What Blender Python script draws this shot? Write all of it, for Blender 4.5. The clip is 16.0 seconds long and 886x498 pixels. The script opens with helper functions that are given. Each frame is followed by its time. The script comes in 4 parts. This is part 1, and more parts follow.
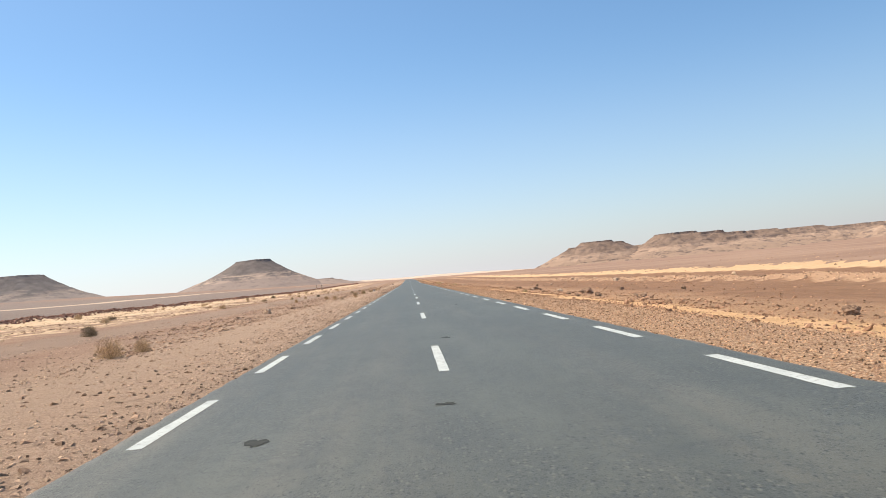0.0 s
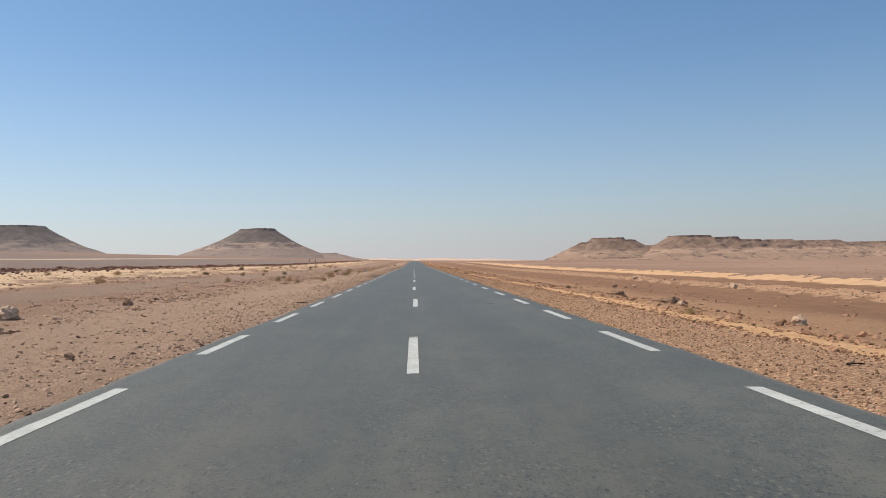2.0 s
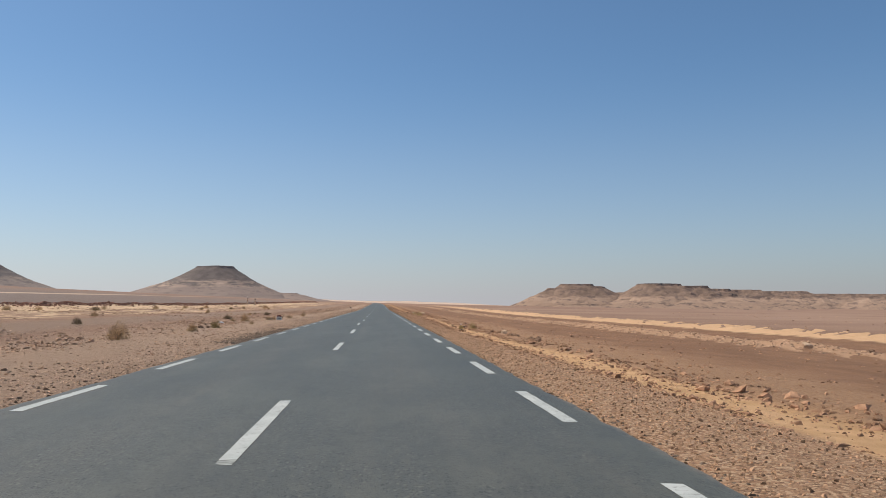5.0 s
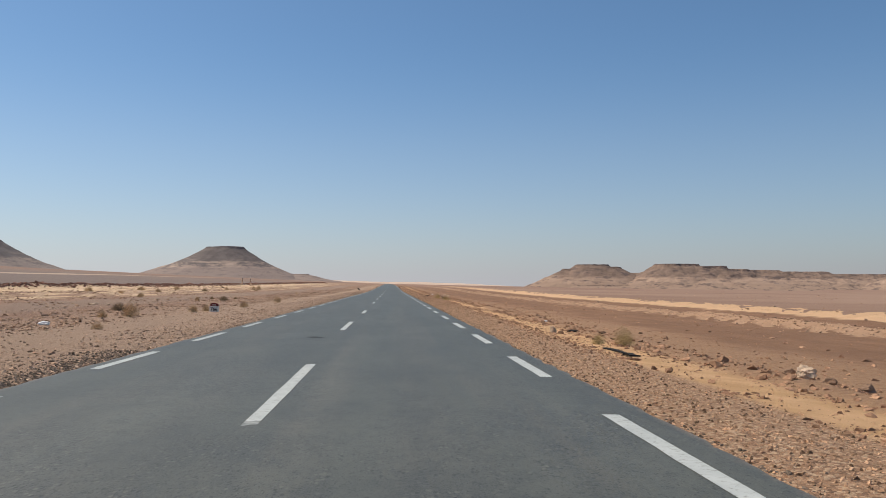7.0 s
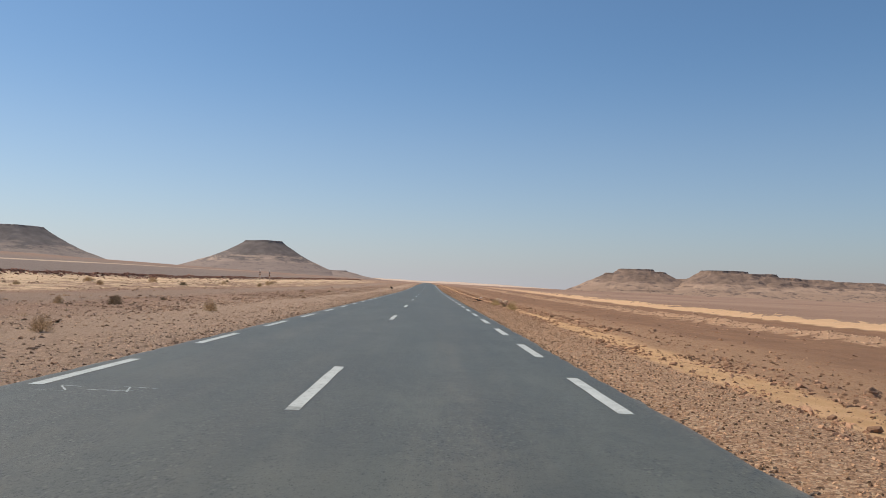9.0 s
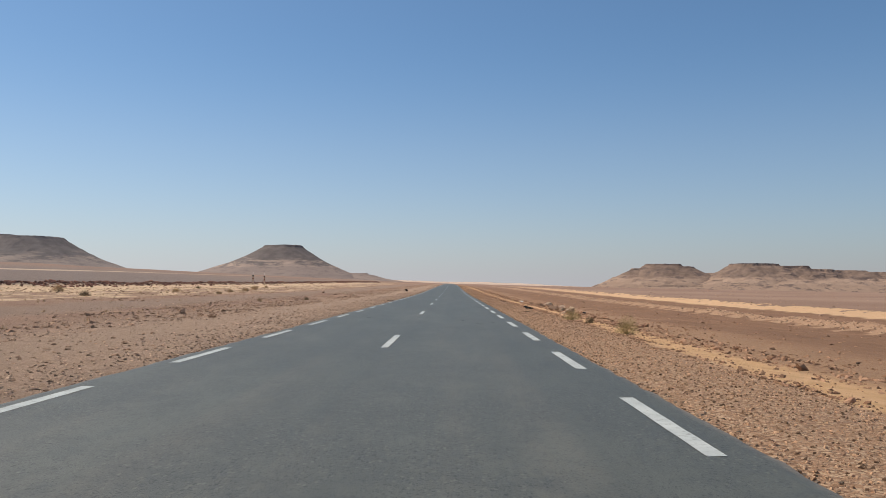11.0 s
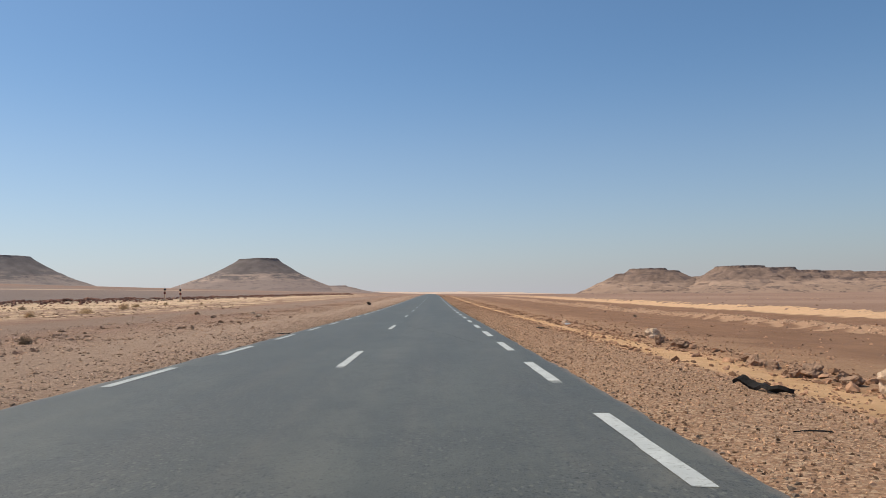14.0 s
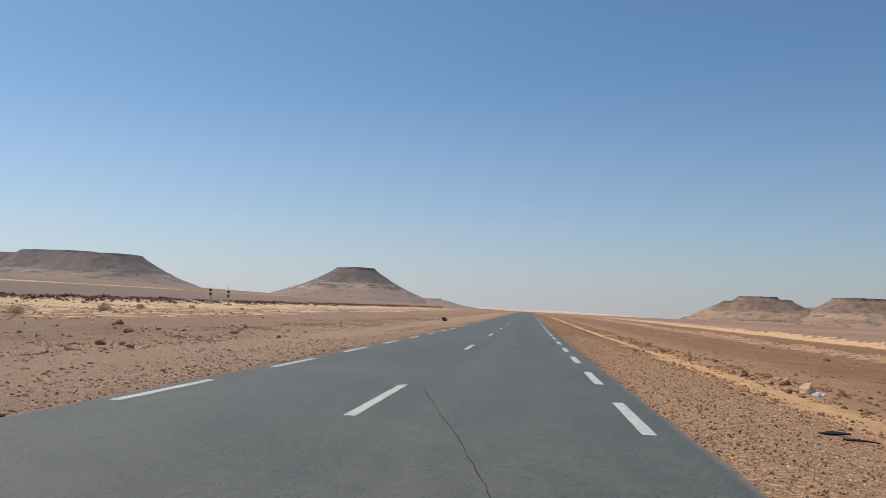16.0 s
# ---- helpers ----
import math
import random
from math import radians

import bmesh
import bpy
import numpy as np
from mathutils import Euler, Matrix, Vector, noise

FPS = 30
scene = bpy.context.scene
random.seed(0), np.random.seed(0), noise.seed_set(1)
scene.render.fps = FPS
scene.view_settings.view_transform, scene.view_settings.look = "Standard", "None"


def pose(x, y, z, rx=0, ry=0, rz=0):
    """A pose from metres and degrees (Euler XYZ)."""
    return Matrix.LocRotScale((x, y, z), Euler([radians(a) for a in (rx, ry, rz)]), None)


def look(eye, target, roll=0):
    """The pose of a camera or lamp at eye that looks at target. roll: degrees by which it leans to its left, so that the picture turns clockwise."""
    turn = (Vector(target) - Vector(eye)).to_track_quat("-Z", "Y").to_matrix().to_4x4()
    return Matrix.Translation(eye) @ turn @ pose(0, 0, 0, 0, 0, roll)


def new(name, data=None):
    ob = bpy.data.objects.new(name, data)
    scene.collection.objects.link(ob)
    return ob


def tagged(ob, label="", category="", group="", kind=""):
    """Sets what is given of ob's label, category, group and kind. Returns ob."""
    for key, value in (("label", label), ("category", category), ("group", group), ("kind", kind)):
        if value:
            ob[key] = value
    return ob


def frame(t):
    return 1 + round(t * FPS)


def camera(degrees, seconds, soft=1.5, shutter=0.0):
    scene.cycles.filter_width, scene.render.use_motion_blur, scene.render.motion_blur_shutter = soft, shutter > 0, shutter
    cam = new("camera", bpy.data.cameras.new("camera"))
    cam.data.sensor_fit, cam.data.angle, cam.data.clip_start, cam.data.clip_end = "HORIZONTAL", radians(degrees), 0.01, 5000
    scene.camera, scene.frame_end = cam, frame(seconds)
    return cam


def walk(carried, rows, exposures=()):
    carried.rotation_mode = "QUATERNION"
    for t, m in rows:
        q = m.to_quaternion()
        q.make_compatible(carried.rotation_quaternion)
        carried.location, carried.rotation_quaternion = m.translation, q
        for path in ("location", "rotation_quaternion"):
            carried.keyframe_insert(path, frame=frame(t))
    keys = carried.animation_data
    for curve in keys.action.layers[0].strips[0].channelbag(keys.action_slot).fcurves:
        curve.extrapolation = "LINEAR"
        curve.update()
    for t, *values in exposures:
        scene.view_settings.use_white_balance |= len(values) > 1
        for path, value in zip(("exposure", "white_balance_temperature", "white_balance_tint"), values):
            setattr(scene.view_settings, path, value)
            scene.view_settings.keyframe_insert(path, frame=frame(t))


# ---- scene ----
cam = camera(58.0, 16.0, 0.6)
PATH = [
    (0, (-0.382, 0.002, 1.390), (0.076, 9.985, 1.739), -5.87),
    (0.5, (-0.622, 9.059, 1.354), (0.197, 19.020, 1.691), -1.93),
    (1, (-0.532, 17.928, 1.354), (-0.096, 27.915, 1.631), -3.02),
    (1.5, (-0.280, 26.598, 1.278), (0.600, 36.560, 1.284), -3.38),
    (2, (0.050, 35.276, 1.355), (0.408, 45.269, 1.513), -1.22),
    (2.5, (0.477, 43.896, 1.358), (0.847, 53.870, 1.968), 0.90),
    (3, (0.835, 52.171, 1.318), (0.230, 62.151, 1.500), 0.95),
    (3.5, (1.077, 60.323, 1.339), (1.435, 70.292, 2.034), -1.78),
    (4, (1.246, 68.227, 1.346), (2.027, 78.158, 2.216), -0.08),
    (6.5, (1.309, 106.636, 1.321), (2.083, 116.599, 1.696), 0.29),
    (7, (1.306, 114.128, 1.291), (1.953, 124.096, 1.749), 0.01),
    (7.5, (1.347, 121.415, 1.274), (1.867, 131.389, 1.769), -0.35),
    (8, (1.321, 128.633, 1.309), (1.920, 138.599, 1.874), 0.71),
    (8.5, (1.324, 135.906, 1.318), (1.613, 145.890, 1.823), 2.02),
    (9, (1.361, 143.315, 1.314), (1.518, 153.303, 1.766), 1.69),
    (9.5, (1.339, 150.613, 1.316), (1.347, 160.602, 1.785), 0.98),
    (12, (1.485, 185.904, 1.324), (1.283, 195.893, 1.733), -0.35),
    (12.5, (1.491, 192.657, 1.299), (1.250, 202.654, 1.275), -1.12),
    (13, (1.551, 199.441, 1.283), (1.690, 209.440, 1.231), -2.21),
    (13.5, (1.681, 205.998, 1.268), (2.706, 215.939, 1.637), -0.95),
    (14, (1.755, 212.402, 1.279), (1.887, 222.384, 1.861), -1.23),
    (14.5, (1.895, 218.518, 1.265), (1.779, 228.515, 1.474), -1.60),
    (15, (2.011, 224.206, 1.279), (1.726, 234.192, 1.727), -1.06),
    (15.5, (2.098, 229.498, 1.306), (1.468, 239.461, 1.897), 0.50),
    (16, (2.145, 234.424, 1.299), (1.057, 244.334, 2.074), 1.74),
]
walk(cam, [(t, look(eye, target, roll)) for t, eye, target, roll in PATH],
     [(0, 0.5, 6720, 6), (0.3, 0.1, 6620, 6), (0.6, -0.1, 6620, 7), (1.5, -0.12, 6520, 7.3), (2.0, 0.0, 6670, 8), (2.5, -0.05, 6520, 7.3), (3, -0.13, 6500, 7.3), (12.5, -0.16, 6520, 7.3), (13, -0.05, 6620, 8), (14, -0.12, 6520, 7.3), (16, -0.17, 6500, 7.3)])

# ---- light ----
SUN_EL, SUN_AZ = 56.0, -64.0            # degrees; azimuth from the road's way, negative to the left
world = bpy.data.worlds.new("desert_sky")
scene.world = world
world.use_nodes = True
wn = world.node_tree.nodes
sky = wn.new("ShaderNodeTexSky")
sky.sky_type = "NISHITA"
sky.sun_disc = False
sky.sun_elevation = radians(SUN_EL)
sky.sun_rotation = radians(SUN_AZ)
sky.altitude = 400
sky.air_density = 0.9
sky.dust_density = 0.9
sky.ozone_density = 3.0
wn["Background"].inputs["Strength"].default_value = 0.115
tint = wn.new("ShaderNodeMix")
tint.data_type, tint.blend_type = "RGBA", "MULTIPLY"
tint.inputs["Factor"].default_value = 1.0
tint.inputs["B"].default_value = (0.83, 0.98, 1.045, 1)
world.node_tree.links.new(sky.outputs["Color"], tint.inputs["A"])
world.node_tree.links.new(tint.outputs["Result"], wn["Background"].inputs["Color"])
sun_data = bpy.data.lights.new("sun", "SUN")
sun_data.energy = 4.75
sun_data.angle = radians(0.53)
sun_data.color = (1.0, 0.85, 0.68)
sun = new("sun", sun_data)
sun_dir = Vector((math.sin(radians(SUN_AZ)) * math.cos(radians(SUN_EL)), math.cos(radians(SUN_AZ)) * math.cos(radians(SUN_EL)), math.sin(radians(SUN_EL))))
sun.matrix_world = look(sun_dir * 50, (0, 0, 0))


# ---- materials ----
class Mat:
    """A small builder for node materials."""

    def __init__(self, name, rough=0.9, spec=0.2):
        self.m = bpy.data.materials.new(name)
        self.m.use_nodes = True
        self.t = self.m.node_tree
        self.b = self.t.nodes["Principled BSDF"]
        self.b.inputs["Roughness"].default_value = rough
        self.b.inputs["Specular IOR Level"].default_value = spec
        self.geo = self.t.nodes.new("ShaderNodeNewGeometry")
        self.pos = self.geo.outputs["Position"]
        sep = self.t.nodes.new("ShaderNodeSeparateXYZ")
        self.t.links.new(self.pos, sep.inputs[0])
        self.x, self.y, self.z = sep.outputs

    def put(self, a, socket):
        if isinstance(a, bpy.types.NodeSocket):
            self.t.links.new(a, socket)
        elif isinstance(a, tuple) and len(a) == 3 and socket.type == "RGBA":
            socket.default_value = (*a, 1)
        else:
            socket.default_value = a

    def noise(self, scale, detail=4.0, rough=0.55, stretch=None, distort=0.0):
        n = self.t.nodes.new("ShaderNodeTexNoise")
        v = self.pos
        if stretch:
            mp = self.t.nodes.new("ShaderNodeMapping")
            mp.inputs["Scale"].default_value = stretch
            self.t.links.new(self.pos, mp.inputs[0])
            v = mp.outputs[0]
        self.t.links.new(v, n.inputs["Vector"])
        n.inputs["Scale"].default_value = scale
        n.inputs["Detail"].default_value = detail
        n.inputs["Roughness"].default_value = rough
        n.inputs["Distortion"].default_value = distort
        return n.outputs["Fac"]

    def voronoi(self, scale, out="Color", stretch=(1, 1, 1)):
        n = self.t.nodes.new("ShaderNodeTexVoronoi")
        mp = self.t.nodes.new("ShaderNodeMapping")
        mp.inputs["Scale"].default_value = stretch
        self.t.links.new(self.pos, mp.inputs[0])
        self.t.links.new(mp.outputs[0], n.inputs["Vector"])
        n.inputs["Scale"].default_value = scale
        return n.outputs[out]

    def math(self, op, a, b=0.0, c=0.0, clamp=False):
        n = self.t.nodes.new("ShaderNodeMath")
        n.operation, n.use_clamp = op, clamp
        for s, v in zip(n.inputs, (a, b, c)):
            self.put(v, s)
        return n.outputs[0]

    def span(self, v, lo, hi, to_lo=0.0, to_hi=1.0):
        n = self.t.nodes.new("ShaderNodeMapRange")
        n.interpolation_type = "SMOOTHSTEP"
        for s, a in zip(n.inputs, (v, lo, hi, to_lo, to_hi)):
            self.put(a, s)
        return n.outputs[0]

    def mix(self, f, a, b, blend="MIX"):
        n = self.t.nodes.new("ShaderNodeMix")
        n.data_type, n.blend_type = "RGBA", blend
        self.put(f, n.inputs["Factor"])
        self.put(a, n.inputs["A"])
        self.put(b, n.inputs["B"])
        return n.outputs["Result"]

    def vary(self, colour, lo=0.8, hi=1.2):
        """The colour made lighter or darker from piece to piece."""
        n = self.t.nodes.new("ShaderNodeHueSaturation")
        self.put(colour, n.inputs["Color"])
        self.t.links.new(self.span(self.geo.outputs["Random Per Island"], 0, 1, lo, hi), n.inputs["Value"])
        return n.outputs[0]

    def colour(self, c):
        self.put(c, self.b.inputs["Base Color"])
        return self

    def bump(self, h, strength=0.5, dist=0.02):
        n = self.t.nodes.new("ShaderNodeBump")
        n.inputs["Strength"].default_value = strength
        n.inputs["Distance"].default_value = dist
        self.t.links.new(h, n.inputs["Height"])
        self.t.links.new(n.outputs[0], self.b.inputs["Normal"])
        return self




SWING_X, SWING_Y, SWING_W = -1.1, 128.0, 42.0    # the berm's swing: how far, where, how long


def ground_material():
    m = Mat("desert_ground", 0.95, 0.1)
    m.b.inputs["Sheen Weight"].default_value = 0.05
    m.b.inputs["Sheen Tint"].default_value = (1, 0.9, 0.8, 1)
    m.b.inputs["Sheen Roughness"].default_value = 0.4
    wob = m.math("MULTIPLY", m.math("SUBTRACT", m.noise(0.35, 5, 0.6, (1, 0.35, 1)), 0.5), 4.0)
    xr = m.math("ADD", m.x, m.math("MULTIPLY", wob, 0.55))
    # the berm beside the right shoulder swings towards the road for a stretch
    dy = m.math("DIVIDE", m.math("SUBTRACT", m.y, SWING_Y), SWING_W)
    swing = m.math("MULTIPLY", m.math("EXPONENT", m.math("MULTIPLY", m.math("MULTIPLY", dy, dy), -1.0)), SWING_X)
    edge_x = m.math("SUBTRACT", m.math("ADD", m.x, m.math("MULTIPLY", wob, 0.28)), swing)
    far = m.math("ADD", m.x, m.math("MULTIPLY", m.math("SUBTRACT", m.noise(0.06, 5, 0.6, (1, 0.4, 1)), 0.5), 9.0))
    grain = m.noise(9.0, 5, 0.7)
    fine = m.noise(38.0, 4, 0.75)
    big = m.noise(0.25, 4, 0.6)
    gravel = m.mix(m.span(grain, 0.3, 0.7), (0.35, 0.208, 0.124), (0.48, 0.298, 0.184))
    sep = m.t.nodes.new("ShaderNodeSeparateColor")
    m.t.links.new(m.voronoi(30, "Color"), sep.inputs[0])
    gravel = m.mix(m.math("MULTIPLY", m.span(sep.outputs[0], 0.55, 0.9), 0.8), gravel, (0.19, 0.115, 0.075))
    gravel = m.mix(m.math("MULTIPLY", m.span(sep.outputs[1], 0.6, 0.9), 0.7), gravel, (0.68, 0.49, 0.325))
    stony = m.mix(m.span(grain, 0.3, 0.7), (0.365, 0.246, 0.174), (0.475, 0.337, 0.243))
    stony = m.mix(m.math("MULTIPLY", m.span(fine, 0.52, 0.68), 0.55), stony, (0.215, 0.145, 0.103))
    stony = m.mix(m.math("MULTIPLY", m.span(sep.outputs[1], 0.62, 0.9), 0.5), stony, (0.56, 0.415, 0.305))
    stony = m.mix(m.math("MULTIPLY", m.span(m.noise(2.6, 6, 0.78, (1, 0.6, 1)), 0.50, 0.64), 0.5), stony, (0.235, 0.162, 0.115))
    dust = m.mix(m.span(big, 0.35, 0.65), (0.285, 0.178, 0.126), (0.365, 0.235, 0.168))
    dust = m.mix(m.math("MULTIPLY", m.span(grain, 0.4, 0.75), 0.5), dust, (0.43, 0.31, 0.225))
    dust = m.mix(m.math("MULTIPLY", m.span(fine, 0.54, 0.7), 0.45), dust, (0.19, 0.115, 0.082))
    sand = m.mix(m.span(m.noise(1.5, 4), 0.3, 0.7), (0.56, 0.345, 0.175), (0.67, 0.430, 0.240))
    plain = m.mix(m.span(m.noise(0.5, 6, 0.7, (1, 0.5, 1)), 0.32, 0.7), (0.222, 0.125, 0.075), (0.302, 0.173, 0.103))
    plain = m.mix(m.math("MULTIPLY", m.span(m.noise(22, 3, 0.7), 0.48, 0.72), 0.5), plain, (0.15, 0.088, 0.062))
    plain = m.mix(m.math("MULTIPLY", m.span(m.noise(2.4, 6, 0.8), 0.60, 0.72), 0.5), plain, (0.39, 0.25, 0.158))
    distant = m.mix(m.span(m.noise(0.012, 5, 0.6), 0.35, 0.65), (0.27, 0.172, 0.124), (0.35, 0.235, 0.172))
    cream = m.mix(m.span(m.noise(0.5, 5, 0.7), 0.3, 0.55), (0.50, 0.36, 0.235), (0.70, 0.52, 0.345))
    track = m.mix(m.span(grain, 0.3, 0.7), (0.37, 0.262, 0.190), (0.46, 0.335, 0.243))
    # left of the road: stony verge, bare tracks, striped sand, the cream strip before the rubble ridge
    c = m.mix(m.span(xr, -13.0, -8.0), dust, stony)
    c = m.mix(m.span(m.x, 0.0, 1.0), c, gravel)
    c = m.mix(m.math("MULTIPLY", m.span(m.math("ABSOLUTE", m.math("ADD", xr, 7.0)), 1.5, 0.7), 0.6), c, track)
    c = m.mix(m.math("MULTIPLY", m.span(m.math("ABSOLUTE", m.math("ADD", xr, 16.5)), 3.6, 1.6), 0.7), c, (0.315, 0.235, 0.182))
    c = m.mix(m.math("MULTIPLY", m.span(m.x, -4.5, -3.8), m.span(m.x, 3, -3, 0, 0.2)), c, (0.19, 0.13, 0.095))
    c = m.mix(m.math("MULTIPLY", m.span(far, -20.5, -23.0), m.span(m.noise(0.7, 6, 0.75, (1, 0.4, 1)), 0.44, 0.58)), c, cream)
    c = m.mix(m.span(far, -30.0, -33.0), c, cream)
    c = m.mix(m.span(xr, -38.5, -41), c, m.mix(0.9, distant, (0.222, 0.180, 0.160)))
    c = m.mix(m.math("MULTIPLY", m.span(m.math("ABSOLUTE", m.math("ADD", m.x, 115)), 7, 4), 0.85), c, (0.58, 0.45, 0.34))
    # right of the road: gravel shoulder, a clean sand strip, the stony berm, the brown plain
    c = m.mix(m.span(edge_x, 6.6, 7.0), c, sand)
    c = m.mix(m.span(edge_x, 7.9, 8.7), c, m.mix(m.span(m.math("ADD", xr, m.math("MULTIPLY", big, 6.0)), 14.0, 18.0), m.mix(m.span(grain, 0.35, 0.65), (0.30, 0.178, 0.108), (0.42, 0.262, 0.155)), plain))
    lean = m.math("ADD", m.math("SUBTRACT", m.y, m.math("MULTIPLY", m.x, 0.9)), m.math("MULTIPLY", m.noise(0.05, 4), 16.0))
    saw = m.math("FRACT", m.math("DIVIDE", lean, 3.8))
    tooth = m.math("SUBTRACT", m.math("ADD", xr, m.math("MULTIPLY", m.noise(0.3, 4, 0.7), 3.0)), m.math("MULTIPLY", saw, 2.6))
    c = m.mix(m.math("MULTIPLY", m.span(tooth, 24.6, 25.6), m.span(m.noise(0.5, 5, 0.7), 0.25, 0.42)), c, (0.45, 0.285, 0.178))
    c = m.mix(m.span(xr, 29.5, 30.5), c, plain)
    c = m.mix(m.span(xr, 37.0, 38.5), c, m.mix(0.5, sand, (0.66, 0.45, 0.29)))
    edge = m.math("SUBTRACT", m.math("ADD", m.x, m.math("MULTIPLY", m.noise(0.12, 3), 5.0)), m.math("MULTIPLY", saw, 8.0))
    c = m.mix(m.span(edge, 43.2, 43.7), c, distant)
    away = m.math("MULTIPLY", m.span(m.y, 330, 760), m.span(m.noise(0.04, 5, 0.65, (1, 0.3, 1)), 0.25, 0.6, 0.55, 0.95))
    c = m.mix(away, c, m.mix(0.5, distant, (0.27, 0.168, 0.118)))
    rel = m.math("ADD", m.math("MULTIPLY", grain, 0.5), m.math("MULTIPLY", fine, 0.6))
    rel = m.math("SUBTRACT", rel, m.math("MULTIPLY", m.voronoi(30, "Distance"), m.span(edge_x, 6.3, 6.9, 0.38, 0.0)))
    rel = m.math("ADD", rel, m.math("MULTIPLY", m.noise(4.5, 6, 0.75), m.span(m.x, -3.0, -4.5, 0.0, 1.3)))
    return m.colour(c).bump(rel, 0.9, 0.07).m


def asphalt_material():
    m = Mat("aged_asphalt", 0.62, 0.42)
    m.b.inputs["Sheen Weight"].default_value = 0.15
    m.b.inputs["Sheen Tint"].default_value = (1, 0.95, 0.84, 1)
    m.b.inputs["Sheen Roughness"].default_value = 0.4
    base = m.mix(m.span(m.noise(0.5, 6, 0.65, (1, 0.15, 1)), 0.3, 0.7), (0.058, 0.063, 0.051), (0.089, 0.095, 0.077))
    lanes = m.noise(0.9, 4, 0.6, (1, 0.012, 1))
    base = m.mix(m.math("MULTIPLY", m.span(lanes, 0.5, 0.66), 0.6), base, (0.048, 0.057, 0.049))
    base = m.mix(m.math("MULTIPLY", m.span(lanes, 0.46, 0.32), 0.4), base, (0.098, 0.108, 0.088))
    # pale dust trodden into the wheel tracks in long streaks
    film = m.math("MULTIPLY", m.span(m.noise(0.75, 5, 0.65, (1, 0.03, 1)), 0.42, 0.66), m.span(m.noise(2.0, 5, 0.7, (1, 0.12, 1)), 0.3, 0.65, 0.4, 1.0))
    base = m.mix(m.math("MULTIPLY", film, 0.16), base, (0.27, 0.215, 0.155))
    speck = m.noise(70, 3, 0.8)
    base = m.mix(m.math("MULTIPLY", m.span(m.noise(7, 6, 0.75), 0.50, 0.66), 0.45), base, (0.040, 0.047, 0.042))
    base = m.mix(m.math("MULTIPLY", m.span(speck, 0.54, 0.68), 0.85), base, (0.135, 0.147, 0.122))
    # stones broken out in clusters, the pits' shade painted dark, and pale stones worn bare
    cell = m.t.nodes.new("ShaderNodeSeparateColor")
    m.t.links.new(m.voronoi(27, "Color", (1, 0.5, 1)), cell.inputs[0])
    spot = m.span(m.voronoi(27, "Distance", (1, 0.5, 1)), 0.46, 0.30)
    patch = m.span(m.math("ADD", m.noise(0.55, 6, 0.78, (1, 0.45, 1)), m.math("MULTIPLY", m.noise(3.2, 4, 0.7), 0.4)), 0.62, 0.76)
    pits = m.math("MULTIPLY", m.math("MULTIPLY", spot, m.span(cell.outputs[0], 0.45, 0.62)), patch)
    base = m.mix(m.math("MULTIPLY", pits, 0.85), base, (0.012, 0.013, 0.012))
    # finer pits over the whole surface, drawn only as dark painted shade
    small = m.t.nodes.new("ShaderNodeSeparateColor")
    m.t.links.new(m.voronoi(58, "Color", (1, 0.5, 1)), small.inputs[0])
    dots = m.math("MULTIPLY", m.span(m.voronoi(58, "Distance", (1, 0.5, 1)), 0.50, 0.34), m.span(m.math("ADD", small.outputs[0], m.math("MULTIPLY", patch, 0.3)), 0.74, 0.84))
    base = m.mix(m.math("MULTIPLY", dots, 0.85), base, (0.017, 0.019, 0.017))
    base = m.mix(m.math("MULTIPLY", patch, 0.35), base, (0.040, 0.044, 0.040))
    # single pits here and there, their shade painted in too
    stray = m.math("MULTIPLY", spot, m.span(cell.outputs[1], 0.98, 0.985))
    base = m.mix(m.math("MULTIPLY", stray, 0.85), base, (0.013, 0.015, 0.013))
    bare = m.math("MULTIPLY", m.math("MULTIPLY", spot, m.span(cell.outputs[2], 0.72, 0.85)), patch)
    base = m.mix(m.math("MULTIPLY", bare, 0.4), base, (0.204, 0.208, 0.159))
    base = m.mix(m.math("MULTIPLY", m.span(m.noise(1.1, 6, 0.72, (1, 0.5, 1)), 0.50, 0.68), 0.5), base, (0.040, 0.046, 0.042))
    ax = m.math("ABSOLUTE", m.math("SUBTRACT", m.x, 0.16))
    dusty = m.math("MULTIPLY", m.span(m.math("ADD", ax, m.math("MULTIPLY", m.noise(5, 5, 0.7), 0.3)), 3.82, 4.0), 0.4)
    base = m.mix(dusty, base, (0.33, 0.235, 0.165))
    hgt = m.math("SUBTRACT", m.math("ADD", speck, m.math("MULTIPLY", m.noise(30, 3), 0.6)), m.math("MULTIPLY", pits, 0.8))
    return m.colour(base).bump(hgt, 0.25, 0.010).m


def paint_material():
    m = Mat("worn_road_paint", 0.7, 0.3)
    worn = m.math("MAXIMUM", m.span(m.noise(14, 6, 0.75), 0.53, 0.68), m.span(m.noise(5, 5, 0.7, (1, 3, 1)), 0.58, 0.70))
    c = m.mix(m.span(m.noise(2.2, 4), 0.3, 0.7), (0.41, 0.445, 0.44), (0.50, 0.535, 0.525))
    c = m.mix(m.math("MULTIPLY", worn, 0.7), c, (0.15, 0.15, 0.135))
    return m.colour(c).bump(m.noise(95, 3, 0.75), 0.4, 0.008).m


def stone_material(name, lo, hi, v=(0.7, 1.3)):
    m = Mat(name, 0.92, 0.15)
    c = m.mix(m.span(m.noise(7, 5, 0.65), 0.3, 0.7), lo, hi)
    return m.colour(m.vary(c, *v)).bump(m.noise(28, 5, 0.7), 0.6, 0.03).m


